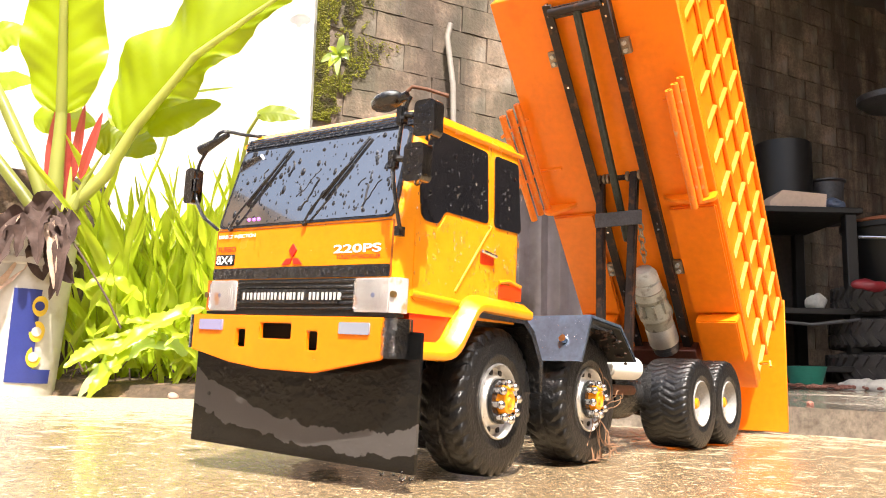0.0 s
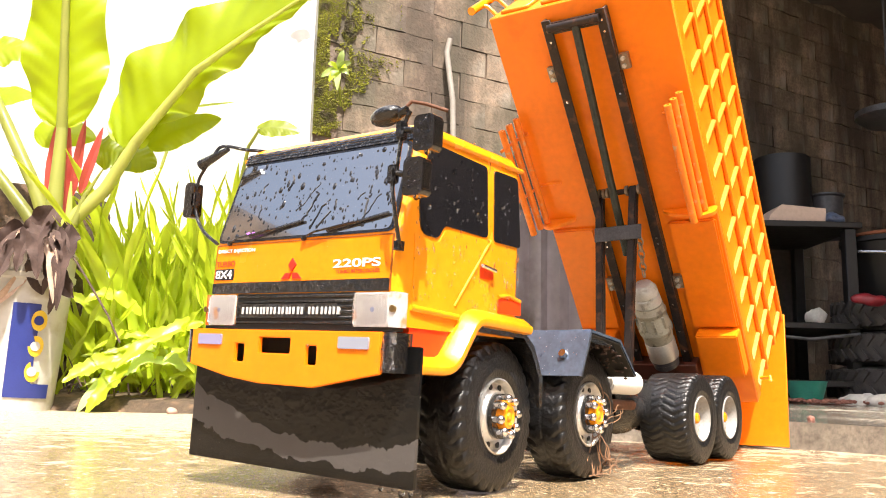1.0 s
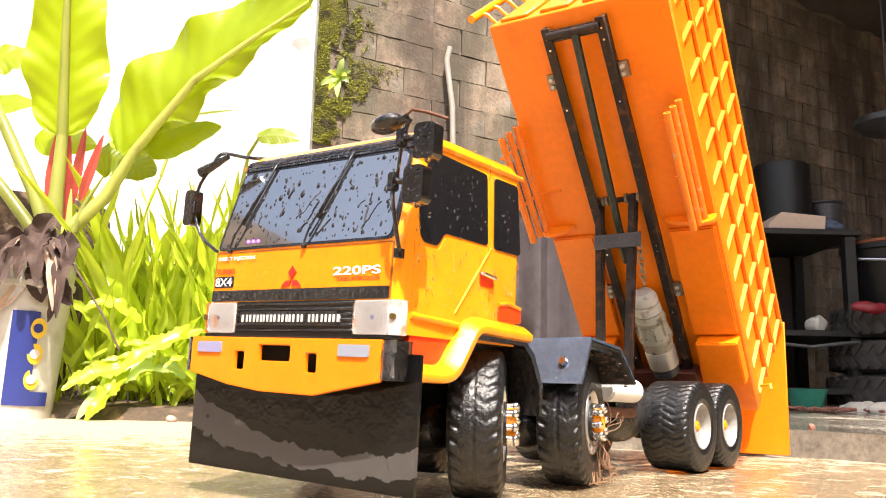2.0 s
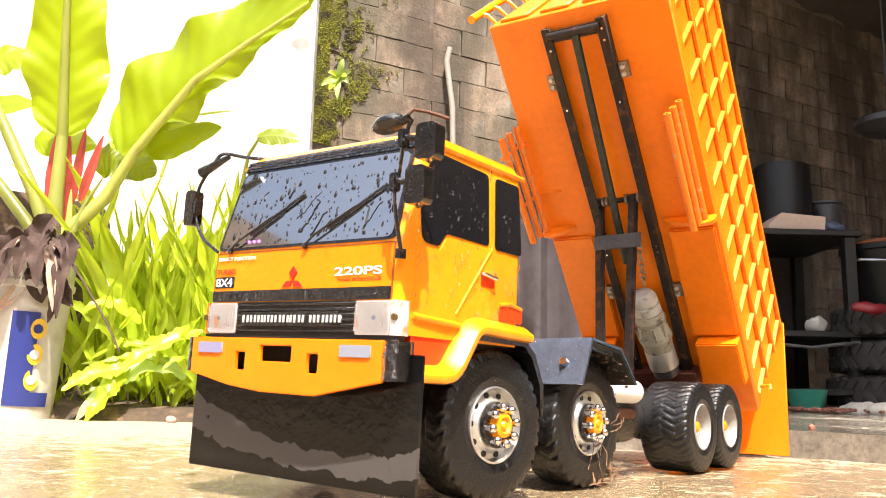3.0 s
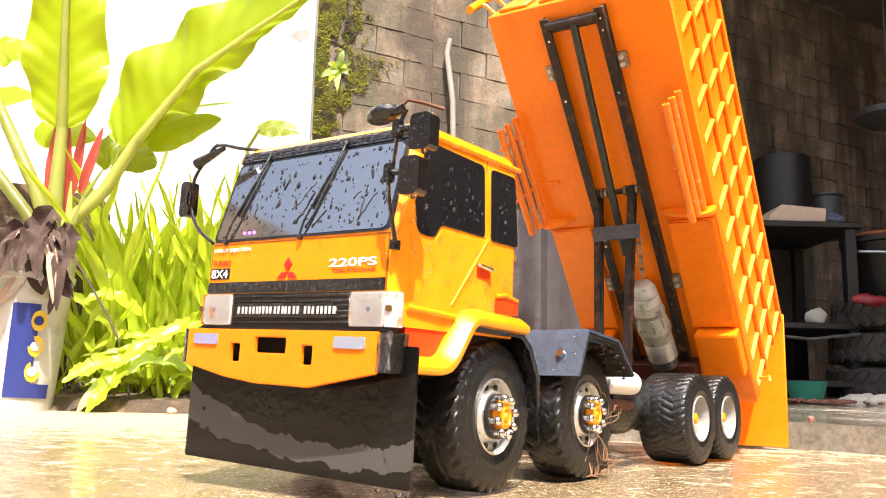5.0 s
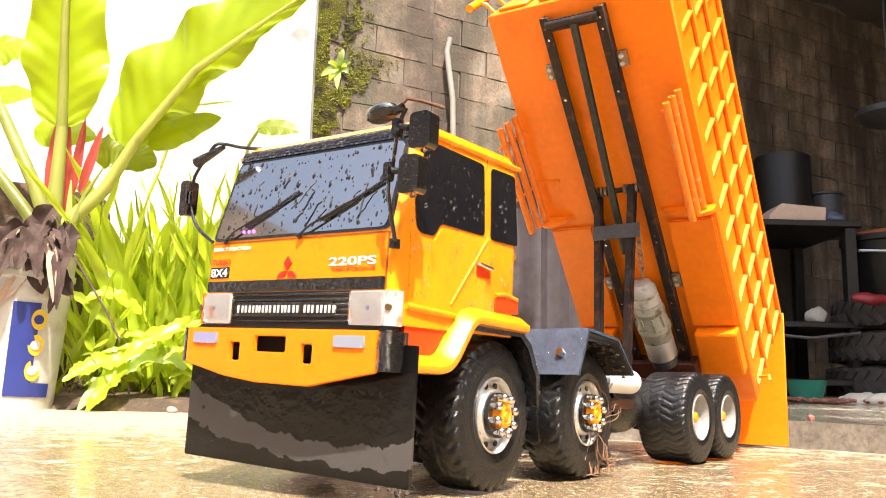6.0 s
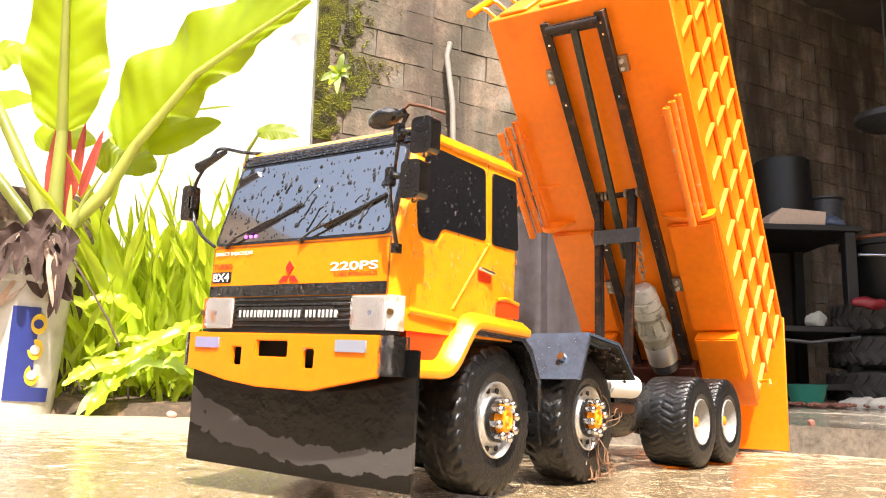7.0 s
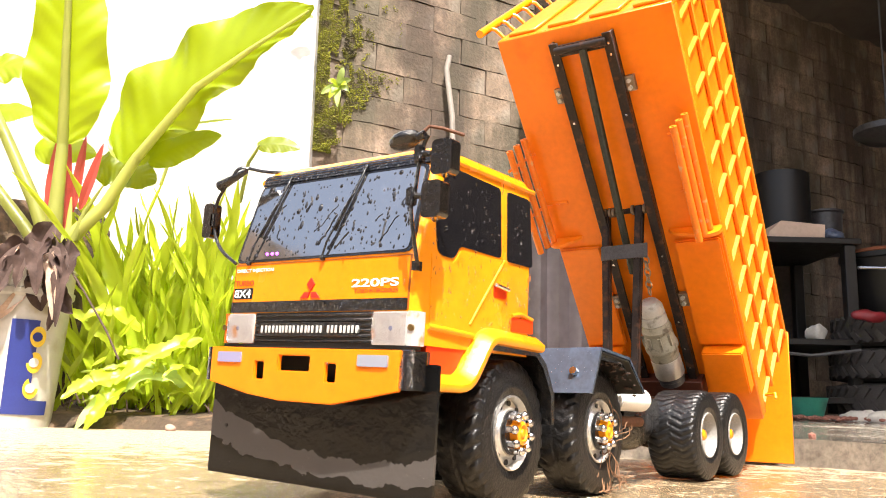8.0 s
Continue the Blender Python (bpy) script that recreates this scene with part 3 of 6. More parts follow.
for a, b, c, w in (((-0.9806, 2.0400, 0.5044), (-0.9810, 2.0400, 0.6198), (-0.9693, 2.0400, 0.7302), 0.012), ((-0.9321, 2.0300, 0.4537), (-0.9342, 2.0300, 0.5892), (-0.9448, 2.0300, 0.7275), 0.013), ((-0.9252, 2.0500, 0.5223), (-0.9179, 2.0500, 0.6241), (-0.9099, 2.0500, 0.7202), 0.012), ((-0.8929, 2.0200, 0.5234), (-0.8725, 2.0200, 0.6025), (-0.8514, 2.0200, 0.6929), 0.012)):
    part("spathe", ribbon(a, b, c, w, TO_EYE, n=12, m=3, fold=0.7), SPATHE, plant, "red spathe")
for a, b, c, w in (((-0.9308, 1.9700, 0.4762), (-0.9673, 1.9600, 0.4186), (-0.9616, 1.9600, 0.3378), 0.03), ((-0.9185, 1.9500, 0.3775), (-0.8928, 1.9400, 0.2969), (-0.8499, 1.9400, 0.2585), 0.025), ((-0.9384, 1.9500, 0.3770), (-0.9395, 1.9500, 0.3235), (-0.9269, 1.9500, 0.2643), 0.03), ((-0.8934, 1.9300, 0.3483), (-0.8746, 1.9200, 0.2688), (-0.8952, 1.9200, 0.2166), 0.012)):
    part("dry_leaf", ribbon(a, b, c, w, TO_EYE, n=14, m=3, fold=0.8, wave=0.4, seed=w * 90), DRYLEAF, plant, "withered brown leaf")
for a, b, c, w in (((-0.9533, 1.9400, 0.3750), (-1.0021, 1.9300, 0.3854), (-1.0745, 1.9300, 0.3306), 0.02), ((-0.9514, 1.9500, 0.3366), (-0.9777, 1.9300, 0.2804), (-1.0427, 1.9200, 0.2130), 0.014)):
    part("dry_leaf", ribbon(a, b, c, w, TO_EYE, n=14, m=3, fold=0.8, wave=0.3, seed=3), DRYPALE, plant, "pale withered leaf")
for i in range(9):
    a = -1.3 + i * 0.33
    p = Vector((-0.955 + 0.05 * math.sin(a), 1.985 - 0.05 * math.cos(a), 0.40 + 0.012 * (i % 3)))
    q = p + Vector((0.06 * math.sin(a), -0.055 - 0.01 * (i % 2), -0.03))
    e = q + Vector((0.02 * math.sin(a * 3.0), -0.012, -0.075 - 0.028 * (i * 5 % 4)))
    part("dry_leaf", ribbon(p, q, e, 0.013 + 0.005 * (i % 3), TO_EYE, n=16, m=3, fold=0.9, wave=0.6, seed=i * 1.7), DRYPALE if i in (1, 6) else DRYLEAF, plant, "pale withered leaf" if i in (1, 6) else "withered brown leaf")
part("root_clump", stem([Vector((-0.9457, 2.0200, 0.3580)), Vector((-0.9414, 2.0000, 0.4060)), Vector((-0.9415, 2.0000, 0.4476))], 0.05, 0.03), DRYLEAF, plant, "brown fibrous base")
bm = bmesh.new()
tube(bm, [Vector((-0.8680, 1.9200, 0.3738)), Vector((-0.8159, 1.9100, 0.3080)), Vector((-0.7524, 1.9000, 0.2183)), Vector((-0.7190, 1.9000, 0.1558))], 0.0025)
part("twig", bm, DRYLEAF, plant)

# pail that holds the plant
PC = Vector((-1.0000, 2.0200, -0.0026))
PC.z = 0.0
pail = thing("paint_pail", "dirty white paint pail with blue and yellow print used as planter", "bucket", YARD @ Matrix.Translation((PC.x, PC.y, 0.0)) @ Matrix.Rotation(radians(2), 4, "Y") @ Matrix.Rotation(0.24, 4, "Z"))


def pail_r(z):
    return 0.081 + 0.014 * z / 0.37


bm = bmesh.new()
lathe(bm, [(0.0, 0.001), (0.0, 0.081), (0.015, 0.0825), (0.30, pail_r(0.30)), (0.305, pail_r(0.3) + 0.005), (0.318, pail_r(0.32) + 0.005), (0.32, pail_r(0.32)), (0.365, pail_r(0.365)), (0.37, pail_r(0.37) + 0.004), (0.376, pail_r(0.37)), (0.37, pail_r(0.37) - 0.004), (0.33, 0.088), (0.33, 0.001)], 48, close=False)
bmesh.ops.transform(bm, matrix=Matrix.Rotation(radians(-90), 4, "Y"), verts=bm.verts)
part("bucket", bm, PAILWHITE, pail)


def pail_patch(a0, a1, z0, z1, off):
    bm = bmesh.new()
    n = 14
    for za, zb in ((z0, z1),):
        lo = [bm.verts.new(((pail_r(za) + off) * math.sin(a0 + (a1 - a0) * i / n), -(pail_r(za) + off) * math.cos(a0 + (a1 - a0) * i / n), za)) for i in range(n + 1)]
        hi = [bm.verts.new(((pail_r(zb) + off) * math.sin(a0 + (a1 - a0) * i / n), -(pail_r(zb) + off) * math.cos(a0 + (a1 - a0) * i / n), zb)) for i in range(n + 1)]
        for i in range(n):
            bm.faces.new((lo[i], lo[i + 1], hi[i + 1], hi[i]))
    return bm


part("print", pail_patch(-0.12, 0.52, 0.03, 0.245, 0.004), PAILBLUE, pail, "blue printed band")
part("print", pail_patch(0.52, 1.05, 0.03, 0.062, 0.004), PAILBLUE, pail, "blue printed band")
for k, zc in enumerate((0.207, 0.148, 0.090)):
    bm = bmesh.new()
    n = 20
    cut = (0, 1.2, 2.0)[k]
    rim = []
    for i in range(n + 1):
        a = cut * 0.5 + (2 * math.pi - cut) * i / n + (1.0 if k == 2 else 2.6)
        rim.append((0.52 + 0.19 * math.cos(a), zc + 0.024 * math.sin(a)))
    c = bm.verts.new(((pail_r(zc) + 0.0052) * math.sin(0.52), -(pail_r(zc) + 0.0052) * math.cos(0.52), zc))
    ring = [bm.verts.new(((pail_r(z) + 0.0052) * math.sin(a), -(pail_r(z) + 0.0052) * math.cos(a), z)) for a, z in rim]
    for p, q in zip(ring, ring[1:]):
        bm.faces.new((c, p, q))
    part("print", bm, PAILYELLOW, pail, "round yellow print")
    bm = bmesh.new()
    bmesh.ops.create_circle(bm, cap_ends=True, segments=14, radius=0.011, matrix=Matrix.Translation(((pail_r(zc) + 0.0066) * math.sin(0.5), -(pail_r(zc) + 0.0066) * math.cos(0.5), zc)) @ Matrix.Rotation(0.5, 4, "Z") @ Matrix.Rotation(radians(90), 4, "X"))
    part("print", bm, PAILWHITE if k else PAILBLUE, pail)

# fern clump: straps built a few times and set out
rnd = random.Random(11)
fern = thing("fern_clump", "dense clump of bright yellow-green strap fronds against the wall", "plant", YARD)
straps = []
for k in range(7):
    h = 1.0
    bend = (k - 3) * 0.11
    me = mesh_of("frond", ribbon((0, 0, 0), (bend * 0.3, -0.02, 0.55), (bend * 1.6, -0.10 - 0.03 * (k % 3), h), 0.022 + 0.007 * (k % 3), (0, -1, 0.1), n=30, m=3, fold=0.6, wave=0.9, shape=0.62, seed=k * 2.3), FROND, 180)
    straps.append(me)
root = Vector((-0.7310, 2.3000, 0.0177))
for i in range(230):
    u = rnd.uniform(-0.27, 0.30)
    d = 2.14 + rnd.random() * 0.42
    size = rnd.uniform(0.32, 0.62) * (1 - abs(u) * 0.5)
    lean = u * 42 + rnd.uniform(-14, 14)
    m = Matrix.Translation((root.x + u * 0.75, d, 0.02 + rnd.random() * 0.05)) @ Matrix.Rotation(radians(rnd.uniform(-75, 75)), 4, "Z") @ Matrix.Rotation(radians(lean), 4, "Y") @ Matrix.Rotation(radians(rnd.uniform(-4, 16)), 4, "X") @ Matrix.Scale(size, 4)
    part("frond", straps[i % 7], FROND, fern, m=m)
for i in range(26):
    m = Matrix.Translation((rnd.uniform(-0.98, -0.66), rnd.uniform(2.08, 2.5), 0.02)) @ Matrix.Rotation(radians(rnd.uniform(-70, 70)), 4, "Z") @ Matrix.Rotation(radians(rnd.uniform(-45, 45)), 4, "Y") @ Matrix.Scale(rnd.uniform(0.18, 0.42), 4)
    part("frond", straps[i % 7], FROND, fern, m=m)
low_fern = thing("low_frond_plant", "low arching pale green fronds over the soil", "plant", YARD)
for a, b, c, w in (((-0.6311, 2.1200, 0.1063), (-0.7262, 2.0500, 0.1906), (-0.8353, 1.9800, -0.0049), 0.035), ((-0.5912, 2.1000, 0.2182), (-0.6954, 2.0400, 0.1907), (-0.7609, 2.0000, 0.1005), 0.028), ((-0.7377, 2.0600, 0.1227), (-0.8091, 2.0000, 0.1191), (-0.8658, 1.9600, 0.0650), 0.03), ((-0.7695, 2.1000, 0.1649), (-0.8452, 2.0600, 0.2504), (-0.9087, 2.0400, 0.2814), 0.022), ((-0.7473, 2.1000, 0.2355), (-0.8232, 2.0600, 0.3136), (-0.8650, 2.0400, 0.2549), 0.02), ((-0.7441, 2.0400, 0.1219), (-0.7740, 1.9900, 0.0674), (-0.8069, 1.9600, -0.0099), 0.026), ((-0.6566, 2.1000, 0.1537), (-0.6178, 2.0500, 0.2069), (-0.5683, 2.0000, 0.2474), 0.018)):
    part("frond", ribbon(a, b, c, w, (0, -0.8, 0.6), n=48, m=3, wave=0.3, seed=w * 300, lobes=0.22, fold=0.35), PALELEAF if w > 0.031 else FROND, low_fern)
for i in range(16):
    a = Vector((rnd.uniform(-0.78, -0.58), rnd.uniform(2.06, 2.16), rnd.uniform(0.05, 0.16)))
    c = a + Vector((rnd.uniform(-0.20, 0.02), rnd.uniform(-0.10, -0.04), rnd.uniform(-0.02, 0.10)))
    b = (a + c) / 2 + Vector((0, 0, rnd.uniform(0.03, 0.08)))
    c.z = max(c.z, 0.03)
    part("frond", ribbon(a, b, c, rnd.uniform(0.008, 0.015), (0, -0.8, 0.6), n=40, m=2, wave=0.4, seed=i * 2.1, lobes=0.4), FROND, low_fern)
bm = bmesh.new()
for i in range(120):
    p = Vector((rnd.uniform(-1.2, -0.3), rnd.uniform(2.03, 2.3), rnd.uniform(0.015, 0.06)))
    q = p + Vector((rnd.uniform(-0.05, 0.05), rnd.uniform(-0.02, 0.04), rnd.uniform(0, 0.08)))
    rod(bm, p, q, 0.0025, 0.001, 5)
tagged(thing("litter", "brown twigs and dry stems on the soil", "litter", YARD, bm, DRYLEAF), kind="stuff")
bm = bmesh.new()
bmesh.ops.create_icosphere(bm, subdivisions=3, radius=0.013)
for v in bm.verts:
    v.co *= 1 + noise.noise(v.co * 60) * 0.3
    v.co.z *= 0.75
tagged(thing("stone", "small reddish stone by the soil bed", "stone", YARD @ Matrix.Translation((-0.6204, 1.9900, 0.0051)), bm, STONE))
bm = bmesh.new()
lathe(bm, [(0, 0.001), (0, 0.17), (0.3, 0.2), (0.55, 0.21), (0.6, 0.19), (0.6, 0.001)], 20, close=False)
bmesh.ops.transform(bm, matrix=Matrix.Rotation(radians(-90), 4, "Y"), verts=bm.verts)
for v in bm.verts:
    v.co += Vector((1, 1, 0)) * noise.noise(v.co * 7) * 0.03
thing("old_pot", "weathered dark concrete pot behind the plant", "pot", YARD @ Matrix.Translation((-1.22, 2.45, 0.0)), bm, SOIL)

# weed on the block wall
weed = thing("wall_weed", "small pale-leaved weed growing from the wall", "plant", YARD)
wc = Vector((-0.3697, 2.7400, 1.1333))
for i in range(9):
    a = 2 * math.pi * i / 9 + 0.3 + 0.5 * math.sin(i * 5.1)
    L = 0.030 + 0.042 * ((i * 7) % 5) / 4
    tip = wc + Vector((math.cos(a) * L, -0.03, math.sin(a) * L - 0.01))
    part("leaf", ribbon(wc, (wc + tip) / 2 + Vector((0, -0.02, 0.01)), tip, 0.0125, (0.3 * math.sin(i * 3.3), -1, 0.4 * math.cos(i * 2.1)), n=10, m=2, seed=i), PALELEAF if i % 3 else FROND, weed)
part("stem", stem([wc + Vector((0, 0.08, -0.1)), wc + Vector((0, 0.02, -0.03)), wc], 0.003, 0.002), STALK, weed)
weed_small = thing("wall_sprig", "sprig with two pale leaves at the wall's edge", "plant", YARD)
wc = Vector((-0.4908, 2.7000, 1.3618))
for dx, dz in ((0.03, 0.0), (-0.02, -0.02), (-0.045, 0.0)):
    part("leaf", ribbon(wc, wc + Vector((dx * 0.5, -0.01, dz + 0.008)), wc + Vector((dx, -0.01, dz)), 0.012, (0, -1, 0.4), n=8, m=2), PALELEAF, weed_small)

# moss on the block wall
spots = []
for i in range(16000):
    x = abs(rnd.gauss(0, 0.16))
    z = rnd.uniform(0.93, 1.55)
    if x > 0.06 + 0.6 * max(0, noise.noise(Vector((x * 9, z * 7, 2))) + 0.7 * noise.noise(Vector((x * 34, z * 26, 5))) + 0.15 + rnd.uniform(-0.12, 0.12)) * min(1.0, max(0.15, (z - 0.9) * 2.4)):
        continue
    r = rnd.uniform(0.0008, 0.0034)
    spots.append(Matrix.Translation((x + 0.03, -0.003 - rnd.random() * 0.010, z)) @ Matrix.Diagonal((r * rnd.uniform(0.7, 1.4), r * 0.7, r * rnd.uniform(0.7, 1.4), 1)))
tagged(thing("moss", "yellow-green moss tufts on the block wall", "moss", WALL, scatter("moss", spots, MOSS), MOSS), kind="stuff")

# pipe up the wall
bm = bmesh.new()
tube(bm, [Vector(p) for p in ((0.0087, 3.0400, 1.3868), (-0.0031, 3.0400, 1.3342), (0.0100, 3.0400, 1.2330), (0.0227, 3.0400, 1.1439), (0.0307, 3.0500, 0.8835), (0.0405, 3.0500, 0.6267))], 0.011, 10)
tagged(thing("wall_pipe", "pale bent conduit running up the block wall", "pipe", YARD, bm, CABLE))

# corrugated sheet behind the cab
bm = bmesh.new()
n = 48
top, bot = [], []
for i in range(n + 1):
    u = 0.06 + 0.52 * i / n
    d = 2.45 + 0.012 * math.sin(i * 2 * math.pi / 5.5)
    for lst, z in ((bot, 0.0), (top, 0.60)):
        lst.append((bm.verts.new((u, d, z)), bm.verts.new((u, d + 0.004, z))))
for i in range(n):
    for k in (0, 1):
        f = (bot[i][k], bot[i + 1][k], top[i + 1][k], top[i][k])
        bm.faces.new(f if k == 0 else tuple(reversed(f)))
    bm.faces.new((top[i][0], top[i + 1][0], top[i + 1][1], top[i][1]))
    bm.faces.new((bot[i][0], bot[i][1], bot[i + 1][1], bot[i + 1][0]))
bm.faces.new((bot[0][0], top[0][0], top[0][1], bot[0][1]))
bm.faces.new((bot[n][0], bot[n][1], top[n][1], top[n][0]))
tagged(thing("corrugated_sheet", "grey corrugated metal sheet leaning at the block wall", "metal sheet", YARD, bm, ZINC))

# ---- under the added roof ----
FZ = 0.066
s0, s1 = Vector((1.1635, 3.0000, 0.6830)), Vector((1.4575, 3.0000, 0.6527))
shelf = thing("steel_shelf", "dark steel shelf crowded with odds and ends", "shelf", YARD)
for u in (s0.x - 0.33, s1.x):
    for d in (2.98, 3.42):
        bm = bmesh.new()
        box(bm, (u - 0.02, d - 0.02, FZ), (u + 0.02, d + 0.02, s0.z - 0.012))
        soften(bm, 0.003, 1)
        part("post", bm, DARK, shelf)
for z in (s0.z, 0.32, 0.12):
    bm = bmesh.new()
    box(bm, (s0.x - 0.37, 2.95, z - 0.011), (s1.x + 0.04, 3.45, z + 0.011))
    soften(bm, 0.003, 1)
    part("shelf_board", bm, DARK, shelf)
bm = bmesh.new()
box(bm, (s0.x - 0.35, 3.44, FZ), (s1.x + 0.02, 3.455, s0.z - 0.012))
part("back_panel", bm, DARKWOOD, shelf, "dark brown back panel")
bm = bmesh.new()
tube(bm, [Vector((s0.x - 0.05, 2.93, 0.285)), Vector((s0.x + 0.12, 2.925, 0.27)), Vector((s1.x, 2.93, 0.292))], 0.006)
part("front_wire", bm, GREYSTEEL, shelf, "sagging grey wire")
ST = s0.z + 0.0112
a, b = Vector((1.2441, 3.2500, 1.0133)), Vector((1.4597, 3.2500, 0.8068))
bm = bmesh.new()
rod(bm, ((a.x + b.x) / 2, 3.28, ST), ((a.x + b.x) / 2, 3.28, a.z), (b.x - a.x) / 2, n=28)
soften(bm, 0.006, 2)
tagged(thing("black_drum", "black cylindrical drum on the shelf", "drum", YARD, bm, BLACKPLASTIC))
a, b = Vector((1.1740, 3.0200, 0.7589)), Vector((1.3779, 3.0200, 0.6859))
bm = bmesh.new()
prism(bm, [(a.x, ST), (b.x, ST), (b.x + 0.005, a.z - 0.012), (a.x + 0.05, a.z), (a.x + 0.005, a.z - 0.04)], 2.98, 3.14, lambda x, z, d: (x, d, z))
soften(bm, 0.002, 1)
tagged(thing("cardboard_box", "crushed beige cardboard box on the shelf", "box", YARD, bm, BOARD))
bm = bmesh.new()
c = Vector((1.4344, 3.0500, 0.7143))
bmesh.ops.create_icosphere(bm, subdivisions=3, radius=0.045, matrix=Matrix.Translation((c.x, 3.05, ST + 0.026)) @ Matrix.Diagonal((1.0, 0.8, 0.6, 1)))
for v in bm.verts:
    v.co += v.normal * noise.noise(v.co * 40) * 0.012
tagged(thing("plastic_bag", "crumpled blue and grey plastic bag on the shelf", "bag", YARD, bm, material("bag_plastic", (0.10, 0.13, 0.20), 0.3, vary=0.6, scale=25)))
bm = bmesh.new()
c = Vector((1.5299, 3.2500, 0.8703))
lathe(bm, [(0, 0.001), (0, 0.06), (c.z - ST - 0.012, 0.066), (c.z - ST - 0.006, 0.074), (c.z - ST, 0.074), (c.z - ST + 0.01, 0.02), (c.z - ST + 0.01, 0.001)], 24, close=False)
bmesh.ops.transform(bm, matrix=Matrix.Translation((c.x, 3.3, ST)) @ Matrix.Rotation(radians(-90), 4, "Y"), verts=bm.verts)
tagged(thing("cooking_pot", "dull grey lidded pot on the shelf", "pot", YARD, bm, GREYSTEEL))
bm = bmesh.new()
c = Vector((1.3791, 3.1000, 0.4982))
bmesh.ops.create_icosphere(bm, subdivisions=3, radius=0.035, matrix=Matrix.Translation((c.x, 3.1, 0.3312 + 0.03)))
for v in bm.verts:
    v.co += v.normal * noise.noise(v.co * 35) * 0.014
tagged(thing("rag_ball", "grey cloth bundle inside the shelf", "cloth", YARD, bm, CLOTH))
bm = bmesh.new()
c = Vector((1.2301, 2.9000, 0.1015))
lathe(bm, [(0, 0.001), (0, 0.05), (0.055, 0.066), (0.06, 0.068), (0.06, 0.062), (0.005, 0.046), (0.005, 0.001)], 28, close=False)
bmesh.ops.transform(bm, matrix=Matrix.Translation((c.x, 2.86, FZ - 0.001)) @ Matrix.Rotation(radians(-90), 4, "Y"), verts=bm.verts)
tagged(thing("basin", "teal plastic basin on the slab", "basin", YARD, bm, TEAL))


def tyre_ring(R0, wd):
    bm = bmesh.new()
    lathe(bm, [(-wd / 2, R0 * 0.62), (-wd / 2 - 0.004, R0 * 0.8), (-wd / 2 + 0.008, R0 * 0.97), (0, R0), (wd / 2 - 0.008, R0 * 0.97), (wd / 2 + 0.004, R0 * 0.8), (wd / 2, R0 * 0.62)], 48)
    for i in range(34):
        for s in (-1, 1):
            m = Matrix.Rotation(2 * math.pi * (i + 0.25 * s) / 34, 4, "X") @ Matrix.Translation((s * wd * 0.24, 0, R0 * 0.995)) @ Matrix.Rotation(radians(35 * s), 4, "Z")
            box(bm, (-wd * 0.2, -0.010, -0.008), (wd * 0.2, 0.010, 0.008), m)
    bmesh.ops.transform(bm, matrix=Matrix.Rotation(radians(90), 4, "Y"), verts=bm.verts)
    return bm


c = Vector((1.5996, 2.9500, 0.2858))
stack = thing("tyre_stack", "stack of old black tyres with block tread", "tyres", YARD)
ring = mesh_of("old_tyre", tyre_ring(0.235, 0.108), OLDRUBBER)
for i in range(3):
    part("old_tyre", ring, OLDRUBBER, stack, m=Matrix.Translation((c.x + 0.05 + 0.01 * i, 3.05 - 0.008 * i, FZ + 0.058 + 0.121 * i)) @ Matrix.Rotation(i * 0.4, 4, "Z"))
TZ = FZ + 0.058 + 0.121 * 2 + 0.062
bm = bmesh.new()
h = Vector((1.5624, 2.9500, 0.6463)).z - TZ
lathe(bm, [(0, 0.001), (0, 0.13), (h * 0.9, 0.175), (h * 0.92, 0.185), (h, 0.185), (h, 0.172), (0.02, 0.125), (0.02, 0.001)], 32, close=False)
bmesh.ops.transform(bm, matrix=Matrix.Translation((c.x + 0.06, 3.05, TZ)) @ Matrix.Rotation(radians(-90), 4, "Y"), verts=bm.verts)
tub = thing("black_tub", "black plastic tub standing on old tyres", "tub", YARD, bm, BLACKPLASTIC)
bm = bmesh.new()
tube(bm, [Vector((c.x - 0.12, 2.98, TZ + h * 0.75)), Vector((c.x - 0.02, 2.86, TZ + h * 0.66)), Vector((c.x + 0.14, 2.87, TZ + h * 0.6))], 0.006)
part("tub_handle", bm, ALU, tub, "pale wire handle")
bm = bmesh.new()
bmesh.ops.create_uvsphere(bm, u_segments=20, v_segments=8, radius=1, matrix=Matrix.Translation((c.x + 0.05, 3.05, TZ + h + 0.005)) @ Matrix.Diagonal((0.17, 0.17, 0.028, 1)))
tagged(thing("tub_lid", "orange-brown lid lying on the black tub", "lid", YARD, bm, material("rust_orange", (0.32, 0.11, 0.05), 0.6, vary=0.3)))
bm = bmesh.new()
q = Vector((1.4345, 2.8400, 0.4283))
bmesh.ops.create_icosphere(bm, subdivisions=3, radius=0.05, matrix=Matrix.Translation((q.x + 0.01, 2.83, TZ - 0.028)) @ Matrix.Diagonal((1.2, 0.4, 0.42, 1)))
for v in bm.verts:
    v.co += v.normal * noise.noise(v.co * 30) * 0.012
tagged(thing("red_rag", "red rag hanging over the top tyre", "rag", YARD, bm, REDPLASTIC))
